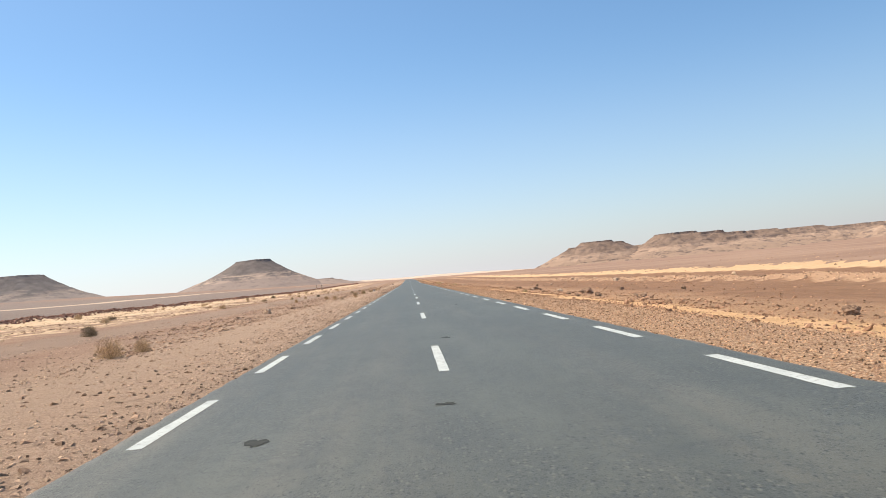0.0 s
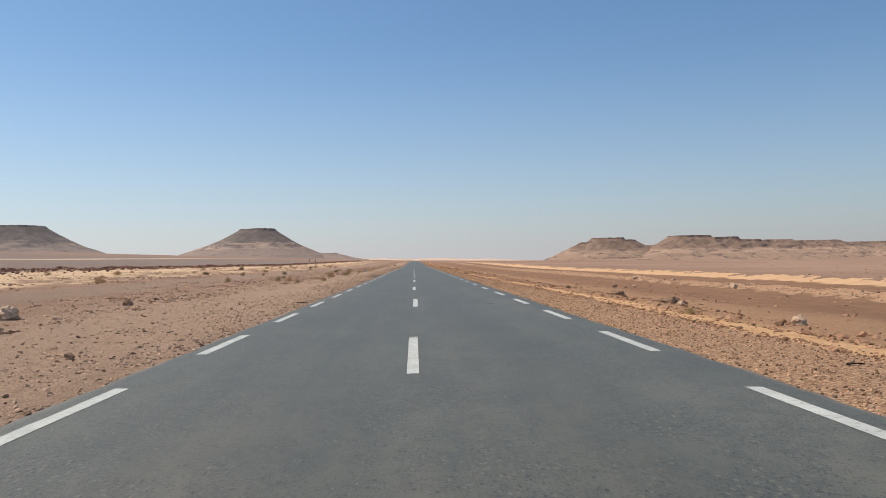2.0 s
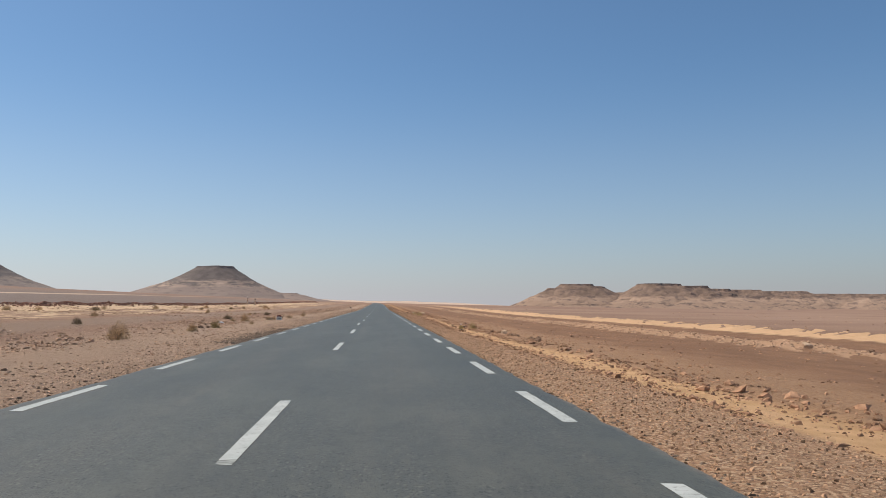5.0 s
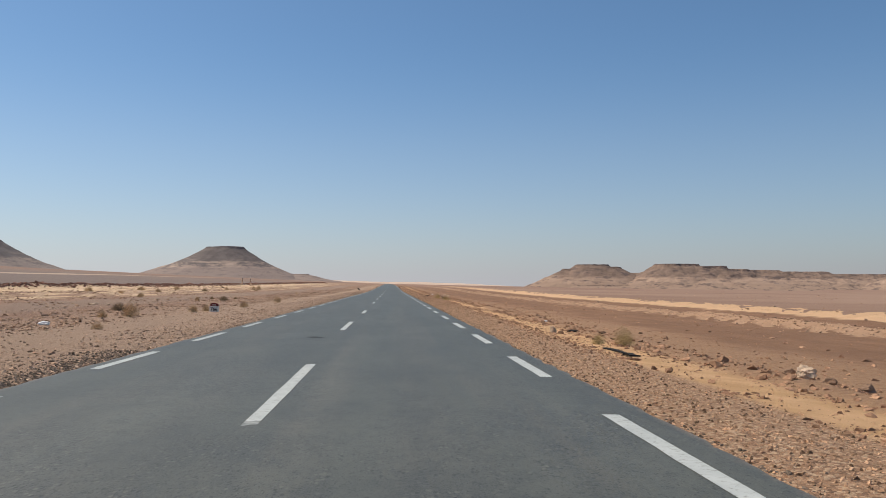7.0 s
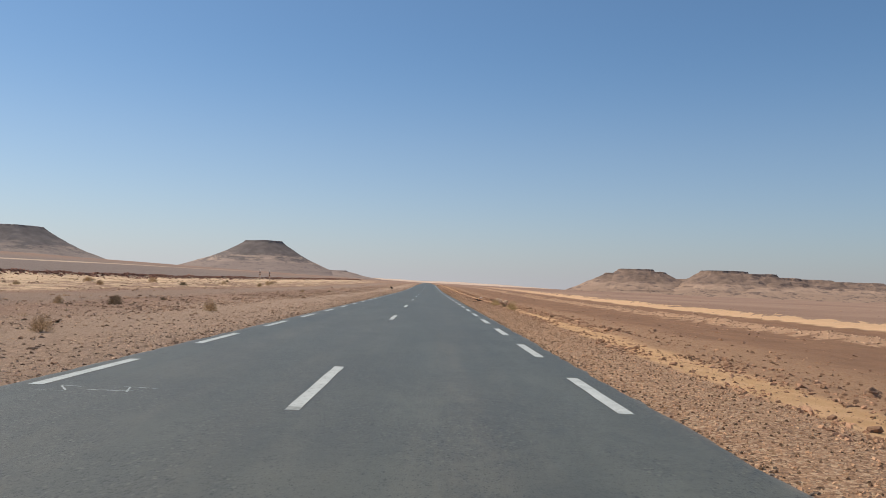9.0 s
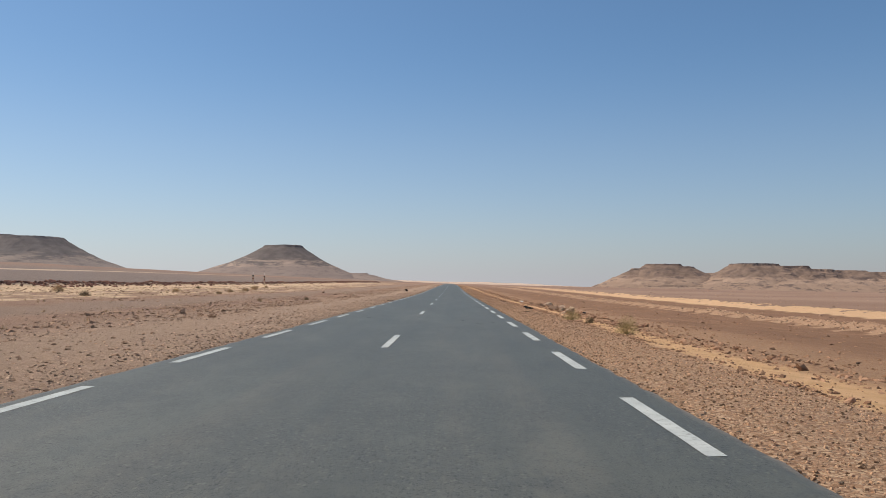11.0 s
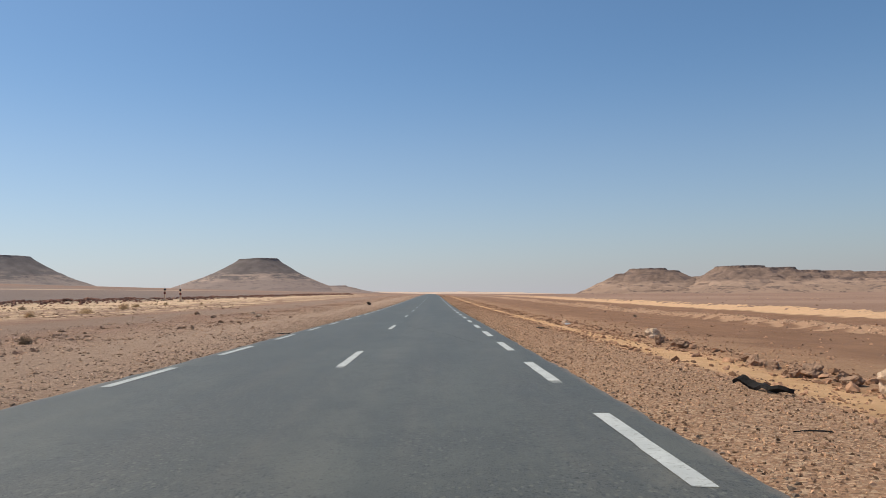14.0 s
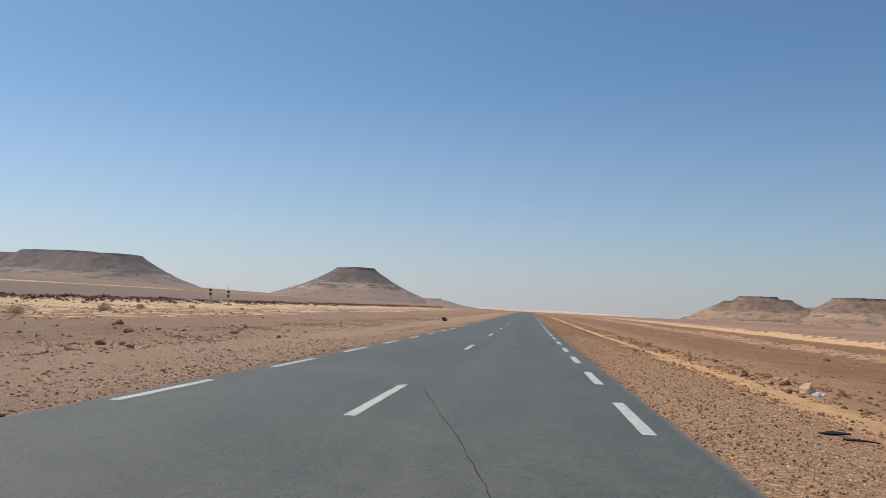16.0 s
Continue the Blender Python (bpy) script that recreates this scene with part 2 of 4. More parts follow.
def plain_material(name, colour, rough=0.8, var=0.25, scale=8.0):
    m = Mat(name, rough, 0.25)
    dark = tuple(a * (1 - var) for a in colour)
    light = tuple(min(1.0, a * (1 + var)) for a in colour)
    c = m.mix(m.span(m.noise(scale, 5, 0.65), 0.3, 0.7), dark, light)
    return m.colour(c).bump(m.noise(scale * 4, 4, 0.7), 0.3, 0.01).m


def twig_material(name, lo, hi):
    m = Mat(name, 0.9, 0.1)
    return m.colour(m.vary(m.mix(m.noise(5, 3), lo, hi), 0.65, 1.3)).m


def mesa_material(name, base, cap, top, talus, foot, band, dark, patchy=0.45, line=0.40):
    """Bedded rock: a dark cap over banded talus and a pale foot. Heights in metres."""
    m = Mat(name, 0.95, 0.05)
    z = m.math("ADD", m.z, m.math("MULTIPLY", m.math("SUBTRACT", m.noise(0.02, 5, 0.6), 0.5), 7.0))
    rel = m.math("DIVIDE", m.math("SUBTRACT", z, base), top - base)
    beds = m.noise(1.0, 5, 0.7, (0.012, 0.012, 0.12))
    c = m.mix(m.span(m.noise(0.05, 6, 0.65), 0.3, 0.7), talus, tuple(a * 0.72 for a in talus))
    c = m.mix(m.math("MULTIPLY", m.span(beds, 0.52, 0.62), m.span(rel, 0.75, 0.3)), c, band)
    c = m.mix(m.span(m.math("ADD", rel, m.math("MULTIPLY", m.math("SUBTRACT", m.noise(0.03, 5, 0.7), 0.5), 0.6)), line, line - 0.16), c, foot)
    c = m.mix(m.math("MULTIPLY", m.span(m.noise(0.035, 6, 0.75, (1, 1, 3.5)), 0.51, 0.60), patchy), c, dark)
    crop = m.math("MULTIPLY", m.math("MULTIPLY", m.span(rel, 0.24, 0.30), m.span(rel, 0.52, 0.44)), m.span(m.noise(0.045, 6, 0.75, (0.6, 0.6, 3.5)), 0.46, 0.54))
    c = m.mix(m.math("MULTIPLY", crop, 0.55), c, band)
    c = m.mix(m.span(m.math("SUBTRACT", m.z, m.math("MULTIPLY", m.noise(0.08, 4), 3.0)), cap - 2.5, cap), c, dark)
    return m.colour(c).bump(m.noise(0.25, 6, 0.7), 0.6, 1.5).m


M_GROUND = ground_material()
M_ASPHALT = asphalt_material()
M_PAINT = paint_material()
M_FADED = plain_material("faded_road_paint", (0.27, 0.29, 0.28), 0.75, 0.35, 9)
M_GRAVEL = stone_material("tan_gravel", (0.46, 0.278, 0.168), (0.66, 0.422, 0.262), (0.3, 1.3))
M_STONY = stone_material("grey_tan_stone", (0.40, 0.272, 0.189), (0.60, 0.43, 0.306), (0.4, 1.3))
M_ROCK = stone_material("brown_rock", (0.33, 0.207, 0.138), (0.48, 0.322, 0.218), (0.7, 1.25))
M_CRUMB = stone_material("asphalt_crumb", (0.15, 0.115, 0.088), (0.26, 0.20, 0.152), (0.6, 1.3))
M_CLOD = stone_material("red_brown_clod", (0.34, 0.192, 0.118), (0.50, 0.305, 0.19), (0.6, 1.25))
M_VERGE = stone_material("brown_edge_crumb", (0.27, 0.175, 0.118), (0.40, 0.275, 0.19), (0.6, 1.3))
M_BLACKROCK = stone_material("black_rock", (0.035, 0.026, 0.023), (0.08, 0.06, 0.05), (0.8, 1.2))
M_PALE = stone_material("pale_rock", (0.56, 0.40, 0.275), (0.74, 0.57, 0.42), (0.85, 1.12))
M_EARTH = stone_material("pink_earth", (0.38, 0.243, 0.16), (0.60, 0.41, 0.28), (0.6, 1.25))
M_DARK = stone_material("dark_rubble", (0.20, 0.100, 0.075), (0.33, 0.178, 0.128), (0.6, 1.3))
M_TAR = plain_material("dark_tar", (0.040, 0.044, 0.041), 0.95, 0.3, 12)
M_RUBBER = plain_material("black_rubber", (0.020, 0.018, 0.017), 0.96, 0.4, 14)
M_STRAW = twig_material("dry_straw", (0.40, 0.275, 0.15), (0.60, 0.43, 0.25))
M_SCRUB = twig_material("grey_scrub", (0.19, 0.14, 0.085), (0.32, 0.24, 0.15))
M_WISPY = twig_material("pale_olive_straw", (0.38, 0.29, 0.13), (0.54, 0.43, 0.22))
M_OLIVE = twig_material("olive_scrub", (0.23, 0.185, 0.075), (0.38, 0.30, 0.14))
M_WHITE = plain_material("weathered_whitewash", (0.78, 0.75, 0.69), 0.85, 0.14, 9)
M_MAROON = plain_material("faded_red_paint", (0.16, 0.034, 0.028), 0.8, 0.25, 11)
M_BLACK = plain_material("black_paint", (0.03, 0.03, 0.033), 0.7, 0.25, 12)
M_PLASTIC = plain_material("white_plastic", (0.68, 0.69, 0.70), 0.5, 0.1, 6)


# ---- shared shaping ----
def hashed(i, j, seed):
    n = np.sin(i * 127.1 + j * 311.7 + seed * 74.7) * 43758.5453
    return n - np.floor(n)


def vnoise(x, y, scale, seed=0, octaves=3):
    """Smooth value noise of about -1 to 1."""
    out, amp, total = 0.0, 1.0, 0.0
    x, y = np.asarray(x, float) / scale, np.asarray(y, float) / scale
    for o in range(octaves):
        i, j = np.floor(x), np.floor(y)
        u, v = x - i, y - j
        u, v = u * u * (3 - 2 * u), v * v * (3 - 2 * v)
        s = seed + 17 * o
        a = hashed(i, j, s) * (1 - u) + hashed(i + 1, j, s) * u
        b = hashed(i, j + 1, s) * (1 - u) + hashed(i + 1, j + 1, s) * u
        out = out + amp * ((a * (1 - v) + b * v) * 2 - 1)
        total, amp, x, y = total + amp, amp * 0.5, x * 2.03 + 5.2, y * 2.03 + 1.3
    return out / total


PROFILE_X = (-4000, -900, -400, -150, -60, -38, -28, -15, -8, -4.6, -3.6, 3.9, 4.6, 6, 9.5, 12, 26, 32, 60, 300, 700, 4000)
PROFILE_Z = (30, 26, 20, 6.5, 1.9, 0.95, 0.6, 0.2, 0.04, -0.02, -0.07, -0.07, -0.035, -0.13, -0.45, -0.62, -1.3, -1.45, -1.6, -4, -9, -10)


def bell(x, at, width):
    return np.exp(-(((x - at) / width) ** 2))


RISE_Y = (-5000, 278, 310, 350, 400, 500, 700, 1000, 2000, 4700)
RISE_Z = (0, 0, 0.13, 0.36, 0.66, 1.25, 2.1, 3.0, 6.0, 13.0)


def road_rise(y):
    """How far the road and the plain beside it climb towards the horizon."""
    y = np.asarray(y, float)
    return sum(np.interp(y + o, RISE_Y, RISE_Z) for o in (-22, -11, 0, 11, 22)) / 5


def road_bend(y):
    """How far the road drifts to the left in the distance."""
    return -0.12 * (np.clip(np.asarray(y, float) - 480, 0, 1400) / 100) ** 2


def berm_swing(y):
    return SWING_X * bell(y, SWING_Y, SWING_W)


def ground_z(x, y):
    """The height of the ground: the road's bank, the graded strips, berms and the far plain."""
    x, y = np.asarray(x, float), np.asarray(y, float)
    x = x - road_bend(y)
    z = np.interp(x, PROFILE_X, PROFILE_Z) + road_rise(y) * np.clip(1.25 - np.abs(x) / 400, 0, 1)
    off = np.clip((np.abs(x) - 4.2) / 6, 0, 1)
    z = z + off * (0.035 * vnoise(x, y, 1.3, 3) + 0.09 * vnoise(x, y, 6, 5) * np.clip(np.abs(x) / 15, 0, 1))
    z = z + bell(x - berm_swing(y), 8.95 + 0.3 * vnoise(x, y, 9, 7), 0.5) * (0.10 + 0.12 * vnoise(x, y, 1.7, 9))
    z = z + bell(x, 27.2 + 0.8 * vnoise(x, y, 14, 8), 1.7) * (0.26 + 0.42 * vnoise(x, y, 3.2, 11))
    ridge = bell(x, 44, 6.0)
    rake = ((y - 0.9 * x + 5 * vnoise(x, y, 20, 4, 2)) / 3.8) % 1.0
    rake = np.where(rake < 0.22, rake / 0.22, (1 - rake) / 0.78)
    z = z + ridge * (0.12 + 0.34 * rake + 0.14 * vnoise(x, y, 5, 12))
    z = z + bell(x, -40.5 + 0.6 * vnoise(x, y, 16, 13), 1.5) * (0.42 + 0.3 * vnoise(x, y, 3.5, 14))
    for mx, my, mh, mw in ((-13.4, 263.0, 0.35, 1.3), (-10.9, 260.9, 0.28, 0.9)):
        z = z + mh * np.exp(-(((x - mx) ** 2 + ((y - my) * 0.8) ** 2) / mw**2))
    return z + np.clip((np.abs(x) - 60) / 300, 0, 1) * 1.2 * vnoise(x, y, 90, 15)


def mesh_of(name, verts, faces, material, smooth=False):
    me = bpy.data.meshes.new(name)
    verts, faces = np.asarray(verts, np.float32), np.asarray(faces, np.int32)
    n, k = faces.shape
    me.vertices.add(len(verts))
    me.vertices.foreach_set("co", verts.ravel())
    me.loops.add(n * k)
    me.loops.foreach_set("vertex_index", faces.ravel())
    me.polygons.add(n)
    me.polygons.foreach_set("loop_start", np.arange(0, n * k, k, dtype=np.int32))
    me.polygons.foreach_set("use_smooth", np.full(n, smooth))
    me.update(calc_edges=True)
    me.validate()
    me.materials.append(material)
    return me


def grid_faces(nx, ny):
    i = np.arange(nx - 1)[None, :] + nx * np.arange(ny - 1)[:, None]
    i = i.ravel()
    return np.stack([i, i + 1, i + 1 + nx, i + nx], 1)


def part(name, bm, material, parent=None, label="", smooth=False):
    me = bpy.data.meshes.new(name)
    bm.to_mesh(me)
    bm.free()
    me.materials.append(material)
    if smooth:
        for p in me.polygons:
            p.use_smooth = True
    ob = new(name, me)
    if parent:
        ob.parent = parent
    return tagged(ob, label)


def empty(name, m):
    ob = new(name)
    ob.matrix_world = m
    return ob


def bm_box(bm, cx, cy, cz, sx, sy, sz, bevel=0.0):
    made = bmesh.ops.create_cube(bm, size=1.0, matrix=Matrix.Translation((cx, cy, cz)) @ Matrix.Diagonal((sx, sy, sz, 1)))
    if bevel:
        edges = list({e for v in made["verts"] for e in v.link_edges})
        bmesh.ops.bevel(bm, geom=edges, offset=bevel, segments=2, affect="EDGES")


CHIP = np.array([(math.cos(a) * q, math.sin(a) * q, h) for q, h, o in ((1.35, -0.6, 0.0), (0.62, 0.6, 0.6)) for a in (o, o + 2.09, o + 4.19)])
CHIP_F = np.array([(0, 1, 3), (1, 4, 3), (1, 2, 4), (2, 5, 4), (2, 0, 5), (0, 3, 5), (3, 4, 5)])
_g = (1 + 5**0.5) / 2
ICO = np.array([(-1, _g, 0), (1, _g, 0), (-1, -_g, 0), (1, -_g, 0), (0, -1, _g), (0, 1, _g), (0, -1, -_g), (0, 1, -_g), (_g, 0, -1), (_g, 0, 1), (-_g, 0, -1), (-_g, 0, 1)]) / 1.9
ICO_F = np.array([(0, 11, 5), (0, 5, 1), (0, 1, 7), (0, 7, 10), (0, 10, 11), (1, 5, 9), (5, 11, 4), (11, 10, 2), (10, 7, 6), (7, 1, 8), (3, 9, 4), (3, 4, 2), (3, 2, 6), (3, 6, 8), (3, 8, 9), (4, 9, 5), (2, 4, 11), (6, 2, 10), (8, 6, 7), (9, 8, 1)])


SHARD = np.array([(1.25, 0.1, -0.6), (-0.75, 1.0, -0.6), (-0.6, -1.05, -0.6), (0.05, 0.0, 0.62)])
SHARD_F = np.array([(0, 1, 3), (1, 2, 3), (2, 0, 3)])


def lumps(base, faces, x, y, size, rng, flat, sink):
    """Angular lumps set into the ground, each a jittered copy of one form."""
    n, k = len(x), len(base)
    v = base[None] * rng.uniform(0.62, 1.25, (n, k, 1))
    v = v + rng.normal(0, 0.13 if k > 4 else 0.24, (n, k, 3))
    v = v * np.stack([size * rng.uniform(0.7, 1.3, n), size * rng.uniform(0.7, 1.3, n), size * flat * rng.uniform(0.7, 1.2, n)], 1)[:, None] * 0.5
    a = rng.uniform(0, 2 * np.pi, n)
    ca, sa = np.cos(a)[:, None], np.sin(a)[:, None]
    tilt = rng.normal(0, 0.25, n)[:, None]
    vz = v[..., 2] + v[..., 0] * tilt
    w = np.stack([v[..., 0] * ca - v[..., 1] * sa, v[..., 0] * sa + v[..., 1] * ca, vz], -1)
    w[..., 0] += x[:, None]
    w[..., 1] += y[:, None]
    w[..., 2] += (ground_z(x, y) + size * flat * (0.5 - sink) * 0.8)[:, None]
    return w.reshape(-1, 3), (faces[None] + (np.arange(n) * k)[:, None, None]).reshape(-1, 3)


def stones(name, x, y, size, material, rng, label, fine=True, flat=0.65, sink=0.3, shard=0.0):
    """Many loose stones as one sheet of stuff; those under shard metres are the simplest chips."""
    small = size < shard
    v, f = lumps(*((CHIP, CHIP_F) if fine else (ICO, ICO_F)), x[~small], y[~small], size[~small], rng, flat, sink)
    if small.any():
        v2, f2 = lumps(SHARD, SHARD_F, x[small], y[small], size[small], rng, flat, sink)
        v, f = np.concatenate([v, v2]), np.concatenate([f, f2 + len(v)])
    return tagged(new(name, mesh_of(name, v, f, material)), label, "stones", kind="stuff")


# ---- ground, road ----
def spaced(*runs):
    out = []
    for lo, hi, step in runs:
        out.extend(np.arange(lo, hi - 1e-6, step))
    return out


def growing(start, end, first, ratio=1.16):
    out, s, x = [], first, start
    while x < end:
        out.append(x)
        x, s = x + s, s * ratio
    return out + [end]


gx = np.array(sorted([-v for v in growing(62, 4600, 3.0)] + spaced((-62, -30, 1.0), (-30, -12, 0.6), (-12, 12, 0.32), (12, 36, 0.7), (36, 54, 0.55), (54, 62, 0.8)) + growing(62, 4600, 3.0)))
gy = np.array(sorted([-v for v in growing(30, 900, 3.0, 1.3)] + spaced((-30, 0, 1.0), (0, 290, 0.75), (290, 420, 1.5)) + growing(420, 4700, 3.0, 1.12)))
GX, GY = np.meshgrid(gx, gy)
GZ = ground_z(GX, GY)
ground = new("ground", mesh_of("ground", np.stack([GX, GY, GZ], -1).reshape(-1, 3), grid_faces(len(gx), len(gy)), M_GROUND, True))
tagged(ground, "wide tan desert ground of gravel and sand", "ground", kind="structure")


def make_road():
    ys = np.array(spaced((-120, -6, 3.0), (-6, 270, 0.25), (270, 700, 2.0)) + growing(700, 4300, 8, 1.2))
    e = lambda s: 0.05 * vnoise(0 * ys, ys, 0.55, s + 7, 2) + 0.025 * vnoise(0 * ys + 3 * s, ys, 2.2, s) + 0.025 * vnoise(0 * ys + s, ys, 14, s + 2)  # noqa: E731
    left, right = -3.60 + e(21), 3.93 + e(33)
    cols = [(left - 0.04, -0.14), (left, -0.012), (left + 0.12, 0.0), (0 * ys - 1.8, 0), (0 * ys, 0), (0 * ys + 1.8, 0), (right - 0.12, 0.0), (right, -0.012), (right + 0.04, -0.14)]
    v = np.stack([np.stack([c + road_bend(ys), ys, z + road_rise(ys)], -1) for c, z in cols], 1)
    me = mesh_of("road", v.reshape(-1, 3), grid_faces(len(cols), len(ys)), M_ASPHALT)
    return tagged(new("road", me), "straight grey asphalt road with dashed white lines", "road", kind="structure")


road = make_road()


def lay_on_road(ob, x, y):
    """Sets a mark on the asphalt, tipped to the road's slope."""
    up = float(road_rise(y + 2) - road_rise(y - 2)) / 4
    ob.location, ob.rotation_euler = (x + float(road_bend(y)), y, float(road_rise(y)) + (0.006 if y > 255 else 0)), (math.atan(up), 0, 0)
    ob.parent = road


def strip_mesh(name, length, width, seed, material, lift=0.004):
    """A thin painted bar on the road with slightly ragged ends, its near end at the origin."""
    rng = np.random.default_rng(seed)
    n = 9
    ys = np.linspace(0, length, n)
    lx, rx = -width / 2 + rng.normal(0, 0.003, n), width / 2 + rng.normal(0, 0.003, n)
    skew = rng.normal(0, 0.03, 2)
    v = [(lx[i], ys[i] + (skew[0] if i in (0, n - 1) else 0), lift) for i in range(n)] + [(rx[i], ys[i] + (skew[1] if i in (0, n - 1) else 0), lift) for i in range(n)]
    f = [(i, n + i, n + i + 1, i + 1) for i in range(n - 1)]
    return mesh_of(name, v, f, material)


def faded_end(x, y, seed):
    """The worn end of an older coat, showing past a newer mark."""
    ob = new("faded_dash", strip_mesh("faded_dash", 0.42, 0.15, seed, M_FADED, 0.0025))
    lay_on_road(ob, x, y)


EDGE_N = (-8, 0, 8, 12, 17, 20, 24, 28, 33, 37, 97)
LEFT_Y = (-44.4, 8.12, 60.99, 87.76, 120.55, 139.56, 166.27, 192.11, 224.72, 251.2, 645)
RIGHT_Y = (-45.2, 7.22, 59.84, 86.46, 118.81, 138.53, 165.2, 191.53, 224.2, 249.99, 640)
RIGHT_N = (-8, 0, 8, 12, 17, 20, 24, 28, 33, 37, 97)
edge_meshes = [strip_mesh("edge_dash", 3.27, 0.17, s, M_PAINT) for s in range(5)]
for n in range(-3, 97):
    for lx, ys, ns in ((-3.27, LEFT_Y, EDGE_N), (3.50, RIGHT_Y, RIGHT_N)):
        ob = new("edge_dash", edge_meshes[(n * 7 + int(lx)) % 5])
        lay_on_road(ob, lx, float(np.interp(n, ns, ys)))
    if n in (20, 33):
        faded_end(3.50, float(np.interp(n, RIGHT_N, RIGHT_Y)) - 0.3, 300 + n)
CENTRE = ((11.9, 16.35), (28.5, 33.2), (45.0, 49.6), (59.7, 64.5), (74.4, 78.6), (90.9, 95.2), (107.8, 112.3), (121.9, 127.4), (137.6, 142.8), (151.75, 155.85), (172.6, 176.6), (189.3, 193.4), (208.9, 212.7), (227.4, 231.5), (244.1, 248.2), (262.0, 266.0))
centre = [(-4.6, -0.4), (-21.0, -16.7)] + list(CENTRE) + [(278.6 + 16.6 * k, 282.7 + 16.6 * k) for k in range(22)]
for k, (near, far_end) in enumerate(centre):
    ob = new("centre_dash", strip_mesh("centre_dash", far_end - near, 0.155, 40 + k, M_PAINT))
    lay_on_road(ob, -0.1 if 130 < near < 145 else 0.05 if 58 < near < 62 else 0, near)


def blot(name, x, y, sx, sy, seed, material, parent, lift=0.005):
    """A flat ragged patch on the asphalt."""
    rng = np.random.default_rng(seed)
    a = np.linspace(0, 2 * np.pi, 22, endpoint=False)
    r = 0.9 + 0.28 * np.sin(2 * a + rng.uniform(0, 6)) + 0.22 * np.sin(3 * a + rng.uniform(0, 6)) + rng.normal(0, 0.12, 22)
    bm = bmesh.new()
    bm.faces.new([bm.verts.new((x + sx * r[i] * math.cos(a[i]), y + sy * r[i] * math.sin(a[i]), lift)) for i in range(22)])
    return part(name, bm, material, parent)


for k, (x, y, sx, sy) in enumerate(((-1.98, 7.73, 0.10, 0.22), (-0.11, 8.84, 0.10, 0.10), (0.32, 18.49, 0.10, 0.16), (1.76, 38.68, 0.05, 0.16), (2.32, 199.75, 0.13, 0.10), (2.47, 199.60, 0.07, 0.07), (1.85, 202.27, 0.05, 0.08), (-1.95, 204.57, 0.09, 0.15), (2.38, 60.26, 0.13, 0.14), (-0.6, 134.35, 0.21, 0.14), (2.9, 200.9, 0.06, 0.1), (0.6, 203.6, 0.06, 0.07), (2.50, 145.93, 0.10, 0.09), (1.6, 216.4, 0.05, 0.08))):
    blot("tar_patch", x, y, sx, sy, 60 + k, M_TAR, road)


def crack(points, width, seed):
    rng = np.random.default_rng(seed)
    pts = []
    for (x0, y0), (x1, y1) in zip(points, points[1:]):
        n = max(2, int(math.hypot(x1 - x0, y1 - y0) / 0.12))
        pts += [(x0 + (x1 - x0) * i / n, y0 + (y1 - y0) * i / n) for i in range(n)]
    pts.append(points[-1])
    v, x = [], 0.0
    for px, py in pts:
        x = 0.8 * x + rng.normal(0, 0.007)
        w = width * rng.uniform(0.4, 1.3)
        v += [(px + x - w, py, 0.004), (px + x + w, py, 0.004)]
    f = [(2 * i, 2 * i + 1, 2 * i + 3, 2 * i + 2) for i in range(len(pts) - 1)]
    ob = new("crack", mesh_of("crack", v, f, M_TAR))
    ob.parent = road


for k, (near, far_end) in enumerate(CENTRE):
    faded_end(-0.1 if 130 < near < 145 else 0.05 if 58 < near < 62 else 0.0, near - 0.22 if k % 2 else far_end - 0.16, 340 + k)
crack([(2.85, 234.0), (2.72, 234.9), (2.15, 239.1), (1.91, 240.2), (1.35, 243.2), (0.45, 247.6)], 0.0065, 5)
# faint chalk scribbles by the left line
for k, (x, y, a, n) in enumerate(((-3.0, 152.45, -88, 0.30), (-2.95, 152.9, -105, 0.28), (-2.72, 152.5, 30, 0.4), (-2.5, 152.6, -92, 0.35), (-2.25, 152.55, -84, 0.30), (-2.2, 152.9, -100, 0.42), (-2.02, 152.45, 15, 0.45))):
    ob = new("chalk_mark", strip_mesh("chalk_mark", n, 0.022, 90 + k, M_PAINT, 0.004))
    ob.location, ob.rotation_euler = (x, y, 0), (0, 0, radians(a))
    ob.parent = road


